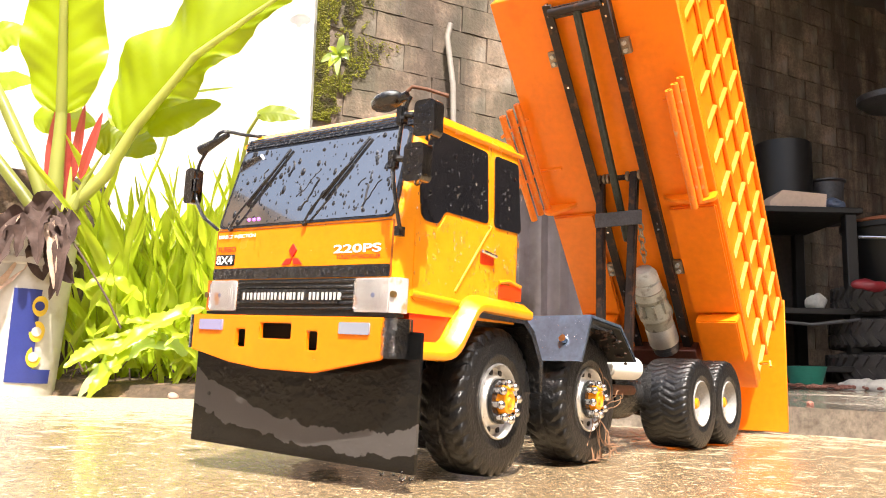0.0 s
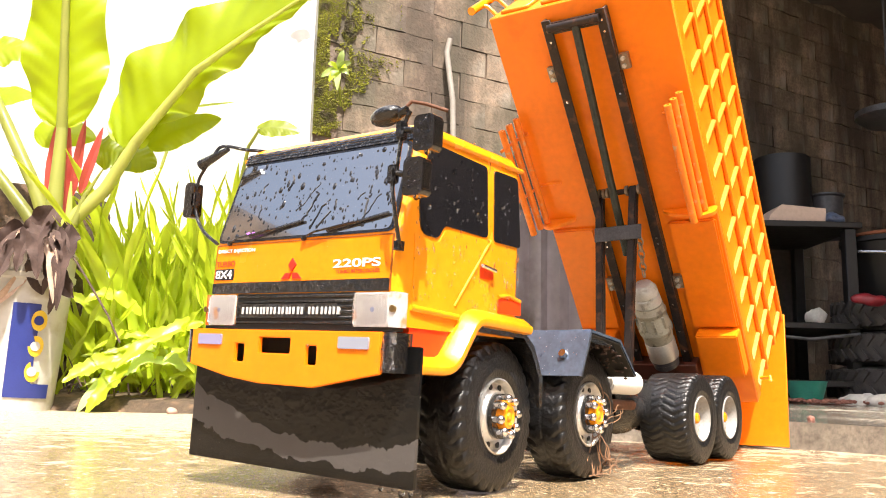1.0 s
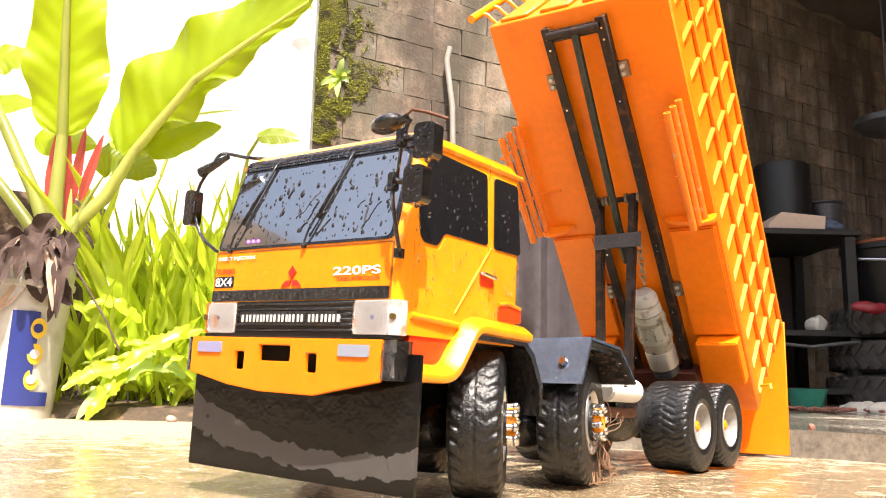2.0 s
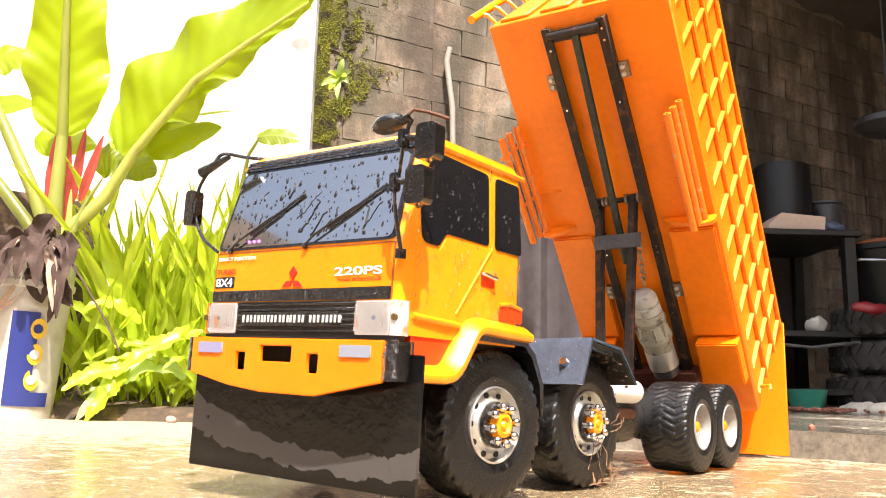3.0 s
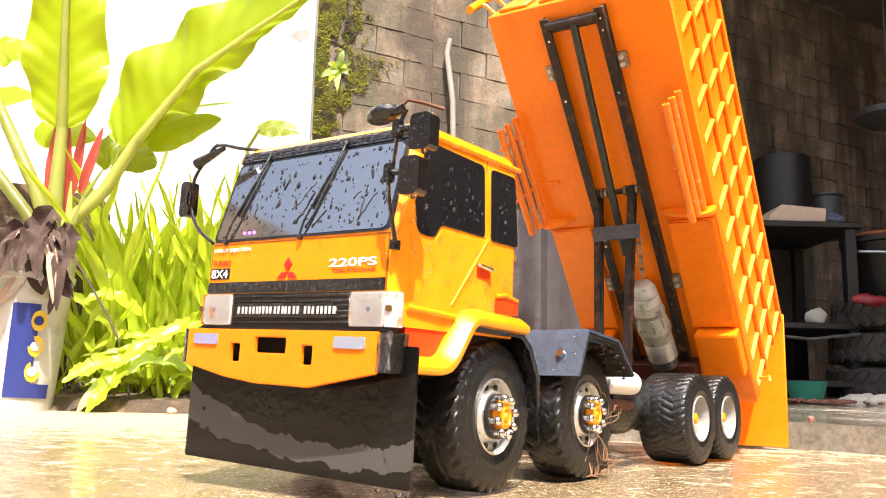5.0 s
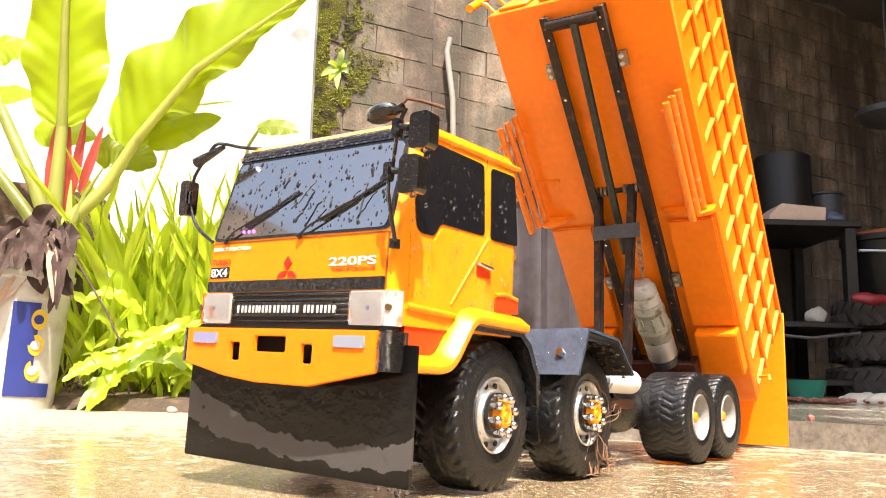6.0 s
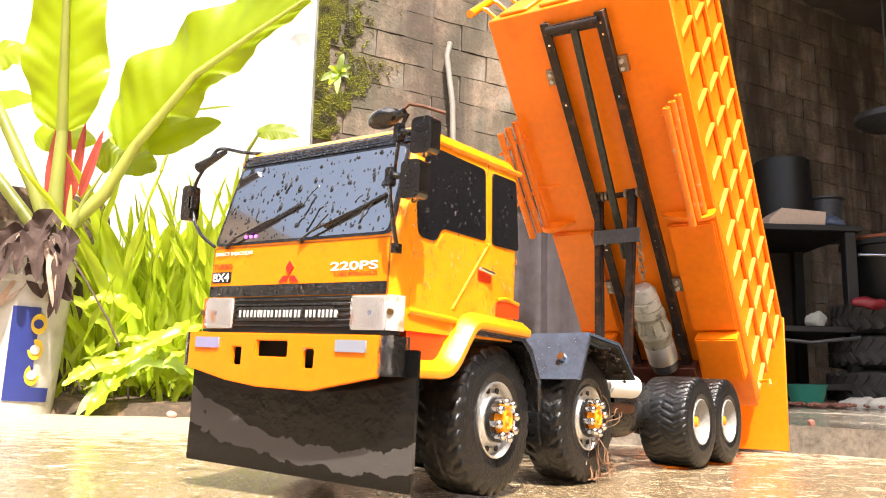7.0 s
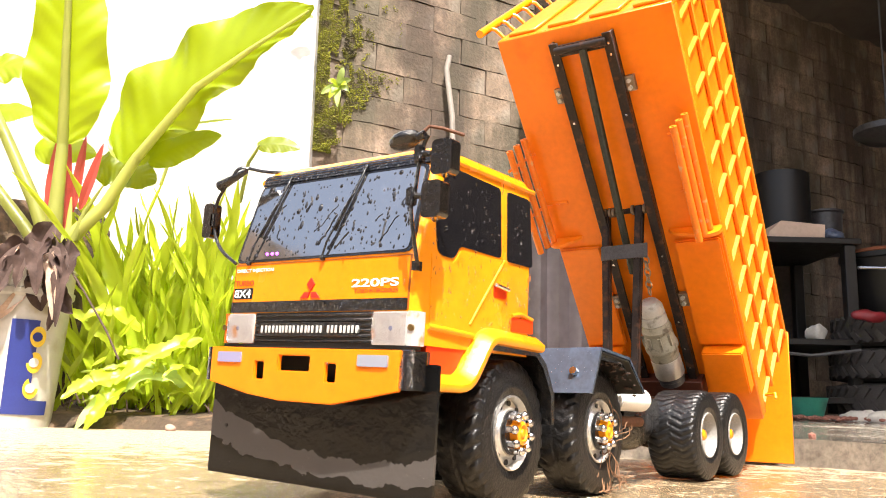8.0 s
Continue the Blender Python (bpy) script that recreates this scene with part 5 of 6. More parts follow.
# mirrors
for s, path, heads, disc in (
        (1, [(0.097, -0.002, 0.168), (0.1005, -0.012, 0.185), (0.0978, -0.013, 0.2045), (0.0998, -0.012, 0.216), (0.1015, -0.012, 0.231), (0.105, -0.012, 0.2455), (0.1085, -0.012, 0.2515)],
         [((0.1115, -0.012, 0.2245), (0.1275, -0.002, 0.2480)), ((0.1065, -0.014, 0.1960), (0.1220, -0.004, 0.2205))], (0.0895, -0.013, 0.2505)),
        (-1, [(-0.093, 0.003, 0.178), (-0.11, 0.0, 0.1902), (-0.1214, 0.0, 0.2083), (-0.1209, 0.0, 0.2291), (-0.1138, 0.0, 0.24), (-0.1044, 0.0, 0.2496), (-0.0985, 0.004, 0.2576), (-0.085, 0.016, 0.256), (-0.076, 0.03, 0.257)],
         [((-0.1330, -0.003, 0.2005), (-0.1215, 0.006, 0.2292))], None)):
    bm = bmesh.new()
    tube(bm, curved(path, 5), 0.0014)
    mirror = part("mirror_arm", bm, BLACK, truck, "thin black mirror arm", m=BODY)
    for lo, hi in heads:
        bm = bmesh.new()
        prism(bm, rounded(lo[0], hi[0], lo[2], hi[2], 0.0036, 3), lo[1], hi[1], lambda a, b, d: (a, d, b))
        soften(bm, 0.0020, 3, 60)
        part("mirror_head", bm, BRISTLE, mirror, "wet black mirror housing")
        if s > 0:
            bm = bmesh.new()
            for k in range(17):
                z = lo[2] + 0.004 + k * (hi[2] - lo[2] - 0.008) / 16
                rod(bm, (lo[0] + 0.0022 + 0.0012 * (k * 5 % 4), lo[1] + 0.0001, z), (hi[0] - 0.0018 - 0.0011 * (k * 3 % 4), lo[1] + 0.0001, z + 0.0003), 0.00035, n=6)
                rod(bm, (hi[0] - 0.0001, lo[1] + 0.0018, z), (hi[0] - 0.0001, hi[1] - 0.0015, z + 0.0004), 0.00035, n=6)
            spots = []
            for k in range(34):
                q = Vector((random.uniform(lo[0] + 0.001, hi[0] - 0.001), lo[1], random.uniform(lo[2] + 0.001, hi[2] - 0.001)))
                if k % 3 == 0:
                    q = Vector((random.uniform(lo[0] + 0.002, hi[0] - 0.002), random.uniform(lo[1] + 0.002, hi[1] - 0.002), hi[2]))
                spots.append(Matrix.Translation(q) @ Matrix.Scale(random.uniform(0.0003, 0.0009), 4))
            spots.append(Matrix.Translation(((lo[0] + hi[0]) / 2 + 0.002, lo[1] + 0.003, lo[2] - 0.0008)) @ Matrix.Diagonal((0.0022, 0.002, 0.0022, 1)))
            tagged(part("mirror_beading", scatter("mirror_beading", spots, WATER, 2), WATER, mirror, "clear water beads"), kind="stuff")
            tagged(part("brush_stroke", bm, BRISTLE, mirror, "fine ridges of thick black paint"), kind="stuff")
        bm = bmesh.new()
        zc = (lo[2] + hi[2]) / 2 + (0.003 if s > 0 else 0.0)
        rod(bm, (lo[0] - 0.001, -0.01, zc), (lo[0] - 0.009, -0.0125, zc + 0.001), 0.0022) if s > 0 else rod(bm, (hi[0] + 0.001, 0, zc), (hi[0] - 0.004, 0, zc), 0.002)
        box(bm, ((lo[0] - 0.0125 if s > 0 else hi[0] - 0.003), (-0.0155 if s > 0 else -0.003), zc - 0.006), ((lo[0] - 0.0065 if s > 0 else hi[0] + 0.003), (-0.009 if s > 0 else 0.003), zc + 0.006))
        soften(bm, 0.001, 2)
        part("mirror_clamp", bm, BLACK, mirror)
    bm = bmesh.new()
    if disc:
        bmesh.ops.create_uvsphere(bm, u_segments=20, v_segments=10, radius=1, matrix=Matrix.Translation(disc) @ Matrix.Rotation(radians(-12), 4, "Y") @ Matrix.Diagonal((0.0125, 0.009, 0.006, 1)))
        rod(bm, (0.1, -0.013, 0.2508), (0.106, -0.0125, 0.2525), 0.003)
        part("round_mirror", bm, BLACK, mirror, "round wet black mirror")
        bm = bmesh.new()
        tube(bm, [Vector(p) for p in ((0.104, -0.012, 0.2545), (0.107, -0.01, 0.2585), (0.115, -0.006, 0.257), (0.126, 0.004, 0.2535))], 0.0012)
        part("wire_tie", bm, RUST, mirror, "rusty tie wire")
    else:
        a, b = Vector((-0.119, 0.0, 0.2435)), Vector((-0.089, 0.002, 0.2535))
        rod(bm, a, b, 0.0045, 0.002, 10)
        part("round_mirror", bm, BLACK, mirror, "narrow black mirror")

# wipers
wipers = []
for px in (0.0075, -0.073):
    bm = bmesh.new()
    tube(bm, [Vector(p) for p in ((0, -0.0025, 0), (0.012, -0.004, 0.001), (0.045, -0.0035, 0.0), (0.052, -0.003, -0.0005))], 0.0008)
    ball(bm, (0, -0.0015, 0), 0.0022, 8)
    arm = part("wiper", bm, BLACK, truck, "thin black wiper")
    bm = bmesh.new()
    box(bm, (0.022, -0.0032, -0.0010), (0.077, -0.0014, 0.0010))
    soften(bm, 0.0004, 1)
    part("wiper_blade", bm, BLACK, arm)
    wipers.append((arm, px))


# wheels
def tyre_mesh(r, w, rim, lugs, zig, depth, middle):
    """A tyre whose zigzag tread and shoulder blocks are cut into one skin."""
    half = w / 2
    cross = [(half * k / 12, r * (1 - 0.012 * (k / 12) ** 2), 1.0) for k in range(11)]
    cross += [(half * 0.91, r * 0.984, 1.1), (half * 0.96, r * 0.970, 1.2), (half * 0.99, r * 0.945, 1.0), (half + 0.0004, r * 0.912, 0.75), (half + 0.0010, r * 0.885, 0.25), (half + 0.0014, r * 0.855, 0.0)]
    cross += [(half + 0.0016, rim + (r - rim) * 0.5, 0.0), (half + 0.0012, rim + (r - rim) * 0.32, 0.0), (half + 0.0018, rim + (r - rim) * 0.26, 0.0), (half + 0.0012, rim + (r - rim) * 0.2, 0.0), (half + 0.0004, rim + (r - rim) * 0.06, 0.0), (half - 0.001, rim, 0.0)]
    cross = [(-x, q, c) for x, q, c in reversed(cross[1:])] + cross + [(0, rim * 0.9, 0.0)]
    n, m = lugs * 9, len(cross)
    verts = []
    for i in range(n):
        a = 2 * math.pi * i / n
        for x, q, c in cross:
            k = abs(x) / half
            bend = zig * abs((k * 2.0) % 2.0 - 1.0) + (0.5 if x > 0 else 0.0)
            u = (i / 9.0 + bend) % 1.0
            cut = max(0.0, 1 - abs(u - 0.5) / 0.24)
            cut = min(1.0, cut * 1.7) * (middle + (1 - middle) * min(1, max(0, k * 2.2 - 0.9)))
            if k < 0.06:
                cut = max(cut, 0.5)
            rr = q - depth * c * cut
            verts.append((x, rr * math.cos(a), rr * math.sin(a)))
    faces = [(i * m + j, i * m + (j + 1) % m, (i + 1) % n * m + (j + 1) % m, (i + 1) % n * m + j) for i in range(n) for j in range(m)]
    me = bpy.data.meshes.new("tyre")
    me.from_pydata(verts, [], faces)
    me.shade_smooth()
    me.materials.append(RUBBER)
    return me


def wheel_of(kind, s):
    """One wheel about its own axle, outer face to the side s."""
    w = part("wheel", None, RUBBER, truck, "chrome-nutted front wheel" if kind == "front" else "wide rear wheel with white rim")
    wd = 0.036 if kind == "front" else 0.052
    part("tyre", TYRES[kind], RUBBER, w, "wet black rubber tyre")
    f = s * wd / 2
    bm = bmesh.new()
    if kind == "front":
        lathe(bm, [(f - s * 0.012, 0.0279), (f + s * 0.0010, 0.0279), (f + s * 0.0015, 0.0268), (f - s * 0.0008, 0.0256), (f - s * 0.0046, 0.0246), (f - s * 0.0040, 0.0205), (f - s * 0.0005, 0.0175), (f + s * 0.0005, 0.0001), (f - s * 0.012, 0.0001)], 40)
        part("rim", bm, RIMALU, w, "dull silver rim with road dirt")
        # solid dark discs stand in for the shade inside the rim's holes
        for i in range(10):
            a = 2 * math.pi * i / 10
            bm = bmesh.new()
            c = Vector((f - s * 0.0037, 0.0218 * math.cos(a), 0.0218 * math.sin(a)))
            rod(bm, c - Vector((s * 0.003, 0, 0)), c + Vector((s * 0.0006, 0, 0)), 0.0023, n=12)
            part("rim_hole_disc", bm, DARK, w)
        bm = bmesh.new()
        lathe(bm, [(f, 0.0001), (f, 0.0165), (f + s * 0.0035, 0.0165), (f + s * 0.0035, 0.0001)], 28)
        part("hub_ring", bm, BLACK, w, "black hub ring")
        bm = bmesh.new()
        lathe(bm, [(f + s * 0.003, 0.0001), (f + s * 0.003, 0.0098), (f + s * 0.0095, 0.0088), (f + s * 0.0105, 0.006), (f + s * 0.0085, 0.004), (f + s * 0.0105, 0.0025), (f + s * 0.0108, 0.0001)], 20)
        part("hub_cap", bm, YELLOW, w, "yellow hub cap")
        for i in range(8):
            a = 2 * math.pi * i / 8 + 0.2
            c = Vector((0, 0.0132 * math.cos(a), 0.0132 * math.sin(a)))
            bm = bmesh.new()
            rod(bm, c + Vector((f + s * 0.003, 0, 0)), c + Vector((f + s * 0.0085, 0, 0)), 0.0026, n=10)
            ball(bm, c + Vector((f + s * 0.0095, 0, 0)), 0.0034, 12)
            part("wheel_nut", bm, CHROME, w, "round chrome wheel nut")
    else:
        lathe(bm, [(f - s * 0.034, 0.0246), (f + s * 0.0006, 0.0246), (f + s * 0.0012, 0.0236), (f - s * 0.002, 0.0220), (f - s * 0.0095, 0.0200), (f - s * 0.0115, 0.014), (f - s * 0.0115, 0.0001), (f - s * 0.034, 0.0001)], 40)
        part("rim", bm, RIMWHITE, w, "deep white rim")
        bm = bmesh.new()
        lathe(bm, [(f - s * 0.0125, 0.0001), (f - s * 0.0125, 0.0065), (f - s * 0.005, 0.0058), (f - s * 0.0035, 0.004), (f - s * 0.0035, 0.0001)], 16)
        part("hub_cap", bm, YELLOW, w, "yellow hub cap")
    if kind == "rear" and s > 0:
        rnd = random.Random(33)
        spots = []
        for i in range(260):
            a, q, k = rnd.random() * 6.283, rnd.uniform(-0.025, 0.025), rnd.uniform(0.0002, 0.0007)
            spots.append(Matrix.Translation((q, 0.0482 * math.cos(a), 0.0482 * math.sin(a))) @ Matrix.Scale(k, 4))
        tagged(part("tyre_beading", scatter("tyre_beading", spots, WATER), WATER, w, "fine water beads"), kind="stuff")
    if kind == "front" and s > 0:
        rnd = random.Random(21)
        spots = []
        for i in range(420):
            a, q = rnd.random() * 6.283, rnd.uniform(0.031, 0.0475)
            k = rnd.uniform(0.0002, 0.0007)
            spots.append(Matrix.Translation((f + 0.0008, q * math.cos(a), q * math.sin(a))) @ Matrix.Diagonal((k * 0.6, k, k, 1)))
        tagged(part("tyre_beading", scatter("tyre_beading", spots, WATER), WATER, w, "fine water beads"), kind="stuff")
    return w


TYRES = {"front": tyre_mesh(0.055, 0.036, 0.0275, 30, 0.5, 0.0022, 0.22), "rear": tyre_mesh(0.0485, 0.052, 0.0240, 38, 0.8, 0.0014, 0.7)}
wheels = []
for axle, (kind, y, r, x) in enumerate((("front", 0.1225, 0.055, 0.094), ("front", 0.2690, 0.055, 0.094), ("rear", 0.5045, 0.0485, 0.1085), ("rear", 0.5935, 0.0485, 0.1085))):
    for s in (1, -1):
        half = 0.018 if kind == "front" else 0.026
        wheels.append((wheel_of(kind, s), axle, s, s * (x - half), y, r))

# chassis
bm = bmesh.new()
for s in (-1, 1):
    box(bm, (s * 0.034 - 0.005, 0.02, 0.062), (s * 0.034 + 0.005, 0.74, 0.09))
for y in (0.06, 0.2, 0.34, 0.45, 0.55, 0.65, 0.735):
    box(bm, (-0.034, y - 0.006, 0.066), (0.034, y + 0.006, 0.088))
soften(bm, 0.001, 1)
chassis = part("chassis", bm, BLACK, truck, "black chassis frame")
for y, r in ((0.1225, 0.05), (0.269, 0.05), (0.5045, 0.0485), (0.5935, 0.0485)):
    bm = bmesh.new()
    rod(bm, (-0.08, y, r), (0.08, y, r), 0.007)
    bmesh.ops.create_uvsphere(bm, u_segments=14, v_segments=8, radius=1, matrix=Matrix.Translation((0.0 if y > 0.4 else 0.03, y, r)) @ Matrix.Diagonal((0.022, 0.024, 0.021, 1)))
    part("axle", bm, BLACK, truck, "black axle with round housing")
for y in (0.1225, 0.269):
    bm = bmesh.new()
    rod(bm, (0.01, y + 0.03, 0.045), (0.066, y + 0.032, 0.045), 0.0022)
    rod(bm, (-0.01, y + 0.03, 0.045), (-0.066, y + 0.032, 0.045), 0.0022)
    box(bm, (0.05, y + 0.004, 0.035), (0.062, y + 0.036, 0.062))
    part("steering_link", bm, DARK, truck)
bm = bmesh.new()
rod(bm, (0, 0.30, 0.058), (0, 0.49, 0.052), 0.006)
box(bm, (0.035, 0.36, 0.05), (0.075, 0.45, 0.085))
bmesh.ops.create_uvsphere(bm, u_segments=14, v_segments=8, radius=1, matrix=Matrix.Translation((0.055, 0.405, 0.058)) @ Matrix.Diagonal((0.026, 0.045, 0.026, 1)))
soften(bm, 0.002, 2)
part("gearbox", bm, BLACK, truck, "black gearbox lumps")
bm = bmesh.new()
rod(bm, (0.082, 0.322, 0.0845), (0.082, 0.388, 0.0835), 0.0115, n=20)
soften(bm, 0.002, 2)
part("air_tank", bm, WHITE, truck, "white cylindrical tank")
bm = bmesh.new()
rod(bm, (0.079, 0.30, 0.064), (0.079, 0.39, 0.062), 0.005, n=10)
part("air_pipe", bm, RUST, truck, "rusty pipe")
for s in (1, -1):
    bm = bmesh.new()
    prof = [(0.2125, 0.0870), (0.2310, 0.1262), (0.2880, 0.1205), (0.3210, 0.0892), (0.3190, 0.0888), (0.2870, 0.1180), (0.2325, 0.1236), (0.2148, 0.0866)]
    a, b = sorted((s * 0.032, s * 0.1160))
    prism(bm, prof, a, b, lambda y, z, d: (d, y, z))
    prism(bm, [(0.2165, 0.0945), (0.2318, 0.1240), (0.2865, 0.1185), (0.3080, 0.098), (0.285, 0.1135), (0.236, 0.117)], s * 0.108, s * 0.1095, lambda y, z, d: (d, y, z))
    guard = part("mudguard", bm, GREY, truck, "wet dark grey folded mudguard")
    guard_near = guard if s > 0 else guard_near
    # added dark sheet: the shade in the guard's hollow is put into its colour
    bm = bmesh.new()
    inner = [(0.2160, 0.0868), (0.2335, 0.1226), (0.2862, 0.1172), (0.3178, 0.0886), (0.3166, 0.0884), (0.2855, 0.1160), (0.2342, 0.1214), (0.2172, 0.0866)]
    prism(bm, inner, s * 0.034, s * 0.1156, lambda y, z, d: (d, y, z))
    part("guard_shade", bm, DARK, guard, "dark sheet that stands in for the shade under the guard")
    bm = bmesh.new()
    n = Vector((0, -0.905, 0.426))
    c = Vector((s * 0.096, 0.2205, 0.1045))
    rod(bm, c - n * 0.002, c + n * 0.004, 0.0042, 0.0034, 8)
    part("bolt", bm, CHROME, guard, "shiny bolt head")
    bm = bmesh.new()
    box(bm, (s * 0.104 - 0.004, 0.282, 0.1135), (s * 0.104 + 0.004, 0.302, 0.1165), Matrix.Rotation(0, 4, "X"))
    part("rust_patch", bm, RUST, guard, "rusty bracket")
    rd = random.Random(8)
    spots = [Matrix.Translation((s * rd.uniform(0.06, 0.113), 0.268 + 0.044 * v + rd.uniform(-0.003, 0.003), 0.1165 - 0.028 * v * v + rd.uniform(-0.002, 0.0))) @ Matrix.Diagonal((rd.uniform(0.001, 0.003), rd.uniform(0.001, 0.003), rd.uniform(0.0006, 0.0016), 1)) for v in [rd.random() for _ in range(90)]]
    tagged(part("caked_mud", scatter("caked_mud", spots, DRYLEAF), DRYLEAF, guard, "brown mud caked under the guard"), kind="stuff")
# twigs caught in the second wheel
bm = bmesh.new()
rnd = random.Random(4)
for i in range(30):
    p = Vector((0.0945, 0.288 + rnd.uniform(-0.014, 0.024), rnd.uniform(0.004, 0.062)))
    pts = [p]
    way = Vector((rnd.uniform(-0.1, 0.2), rnd.uniform(-0.4, 0.4), rnd.uniform(-1, 0.9))).normalized()
    for k in range(9):
        way = (way + Vector((rnd.uniform(-0.15, 0.15), rnd.uniform(-0.5, 0.5), rnd.uniform(-0.35, 0.35)))).normalized()
        p = p + way * 0.0034
        p.z = max(p.z, 0.003)
        p.y = min(p.y, 0.316)
        p.x = min(p.x, 0.104)
        pts.append(p)
    tube(bm, pts, 0.0004 + 0.0003 * (i % 5 == 0), 5)
tagged(part("straw", bm, STRAW, truck, "dry straw and twigs caught at the wheel"), kind="stuff")

# ---- tipper bed ----
BED = Matrix.Translation((0, 0.7076, 0.0664)) @ Matrix.Rotation(radians(3.18), 4, "Z") @ Matrix.Rotation(radians(0.63), 4, "Y") @ Matrix.Rotation(-radians(52.08), 4, "X")
BW, BL, BH = 0.1067, 0.551, 0.197
bm = bmesh.new()
box(bm, (-BW, -BL, 0), (BW, 0, 0.004))
soften(bm, 0.001, 1)
bed = part("tipper_bed", bm, ORANGE, truck, "orange raised tipper bed", m=BED)
bm = bmesh.new()
box(bm, (-BW, -BL, 0.0042), (BW, -BL + 0.004, BH))
part("front_board", bm, ORANGE, bed)
for i in range(4):
    x = -0.078 + i * 0.052
    bm = bmesh.new()
    box(bm, (x - 0.018, -BL - 0.004, 0.012), (x + 0.018, -BL - 0.0002, BH - 0.012))
    soften(bm, 0.001, 1)
    part("front_rib", bm, ORANGE, bed)
for s in (1, -1):
    bm = bmesh.new()
    a, b = sorted((s * (BW - 0.0085), s * (BW - 0.0048)))
    box(bm, (a, -BL + 0.0045, 0.0042), (b, 0, BH))
    part("side_board", bm, ORANGE, bed)
    a, b = sorted((s * (BW - 0.0046), s * BW))
    for z0, z1 in ((0.0042, 0.019), (0.071, 0.079), (0.128, 0.136), (0.188, BH)):
        bm = bmesh.new()
        box(bm, (a, -BL + 0.0045, z0), (b, 0, z1))
        soften(bm, 0.0008, 1)
        part("side_rail", bm, ORANGE, bed)
    for i in range(13):
        y = -0.530 + i * 0.0432
        for z0, z1 in ((0.0195, 0.0705), (0.0795, 0.1275), (0.1365, 0.1875)):
            bm = bmesh.new()
            aa, bb = sorted((s * (BW - 0.0046), s * (BW - 0.0002)))
            m = Matrix.Translation((0, y, (z0 + z1) / 2)) @ Matrix.Rotation(radians(10), 4, "X")
            box(bm, (aa, -0.0012, -(z1 - z0) / 2), (bb, 0.0012, (z1 - z0) / 2), m)
            for v in bm.verts:
                # the foot of the rib is wider than its crest
                if abs(v.co.x) < BW - 0.002 and (m.inverted() @ v.co).y < 0:
                    v.co.y -= 0.0023
            part("side_rib", bm, ORANGE, bed)
    # wheel ledge
    bm = bmesh.new()
    inner = 0.042 if s > 0 else 0.066
    prism(bm, round_off([(s * inner, -0.0005), (s * (BW + 0.003), -0.0005), (s * (BW + 0.003), -0.018), (s * (BW - 0.012), -0.026), (s * (inner + 0.012), -0.012)], 0.006, 3), -0.2855, -0.2815, lambda a, b, d: (a, d, b))
    part("wheel_ledge", bm, ORANGE, bed, "orange ledge plate")
    bm = bmesh.new()
    a, b = sorted((s * 0.048, s * 0.104))
    box(bm, (a, -0.27, -0.006), (b, -0.12, -0.0005))
    soften(bm, 0.002, 2)
    part("floor_pad", bm, ORANGE, bed)
    bm = bmesh.new()
    a, b = sorted((s * 0.053, s * 0.1045))
    box(bm, (a, -0.117, -0.021), (b, -0.055, -0.0005))
    soften(bm, 0.0015, 2)
    part("rear_box", bm, ORANGE, bed, "worn orange box under the bed")
    # tubes
    for k in range(3):
        z = -0.012 - k * 0.0095
        x = s * (0.097 - k * 0.0045) if s > 0 else -(0.104 + k * 0.0066)
        y0 = -0.430 + k * 0.003
        bm = bmesh.new()
        lathe(bm, [(y0, 0.0018), (y0, 0.0042), (-0.2865 + k * 0.003, 0.0042), (-0.2865 + k * 0.003, 0.0018)], 12)
        bmesh.ops.transform(bm, matrix=Matrix.Translation((x, 0, z)) @ Matrix.Rotation(radians(90), 4, "Z"), verts=bm.verts)
        part("pipe", bm, PIPEPAINT, bed, "orange pipe with flaking paint")
    for y in (-0.405, -0.335):
        bm = bmesh.new()
        if s > 0:
            rod(bm, (0.088, y, -0.0005), (0.088, y + 0.004, -0.034), 0.0018)
            rod(bm, (0.088, y, -0.001), (0.070, y, -0.001), 0.0018)
        else:
            tube(bm, [Vector((-0.075 if y > -0.4 else -0.1, y, -0.001)), Vector((-0.104, y, -0.001)), Vector((-0.124, y + 0.006, -0.036))], 0.0020)
        part("pipe_bracket", bm, ORANGE, bed)

# lifting gear under the bed
for s in (-1, 1):
    x = s * 0.0325
    bm = bmesh.new()
    box(bm, (x - 0.0055, -0.537, -0.0125), (x + 0.0055, -0.045, -0.0095))
    box(bm, (x + s * 0.0020, -0.537, -0.0095), (x + s * 0.0055, -0.045, -0.0005))
    soften(bm, 0.0006, 1)
    rail = part("lift_rail", bm, RUSTBLACK, bed, "black steel guide rail")
    for y in (-0.4735, -0.188):
        bm = bmesh.new()
        box(bm, (x + s * 0.0057, y - 0.009, -0.0065), (x + s * 0.0165, y + 0.009, -0.0005))
        part("bracket", bm, CHAIN, bed, "grey metal bracket")
        for k in (-0.004, 0.0045):
            bm = bmesh.new()
            rod(bm, (x + s * 0.0110, y + k, -0.0065), (x + s * 0.0110, y + k, -0.0105), 0.0026, n=6)
            part("screw", bm, TIN, bed, "shiny screw")
    for y in (-0.525, -0.512, -0.44, -0.255, -0.247, -0.16, -0.12, -0.09, -0.06):
        bm = bmesh.new()
        rod(bm, (x + 0.0005, y, -0.0120), (x + 0.0005, y, -0.0140), 0.0014, n=8)
        part("screw", bm, ALU, bed)
bm = bmesh.new()
rod(bm, (-0.031, -0.528, -0.014), (0.031, -0.528, -0.014), 0.0048)
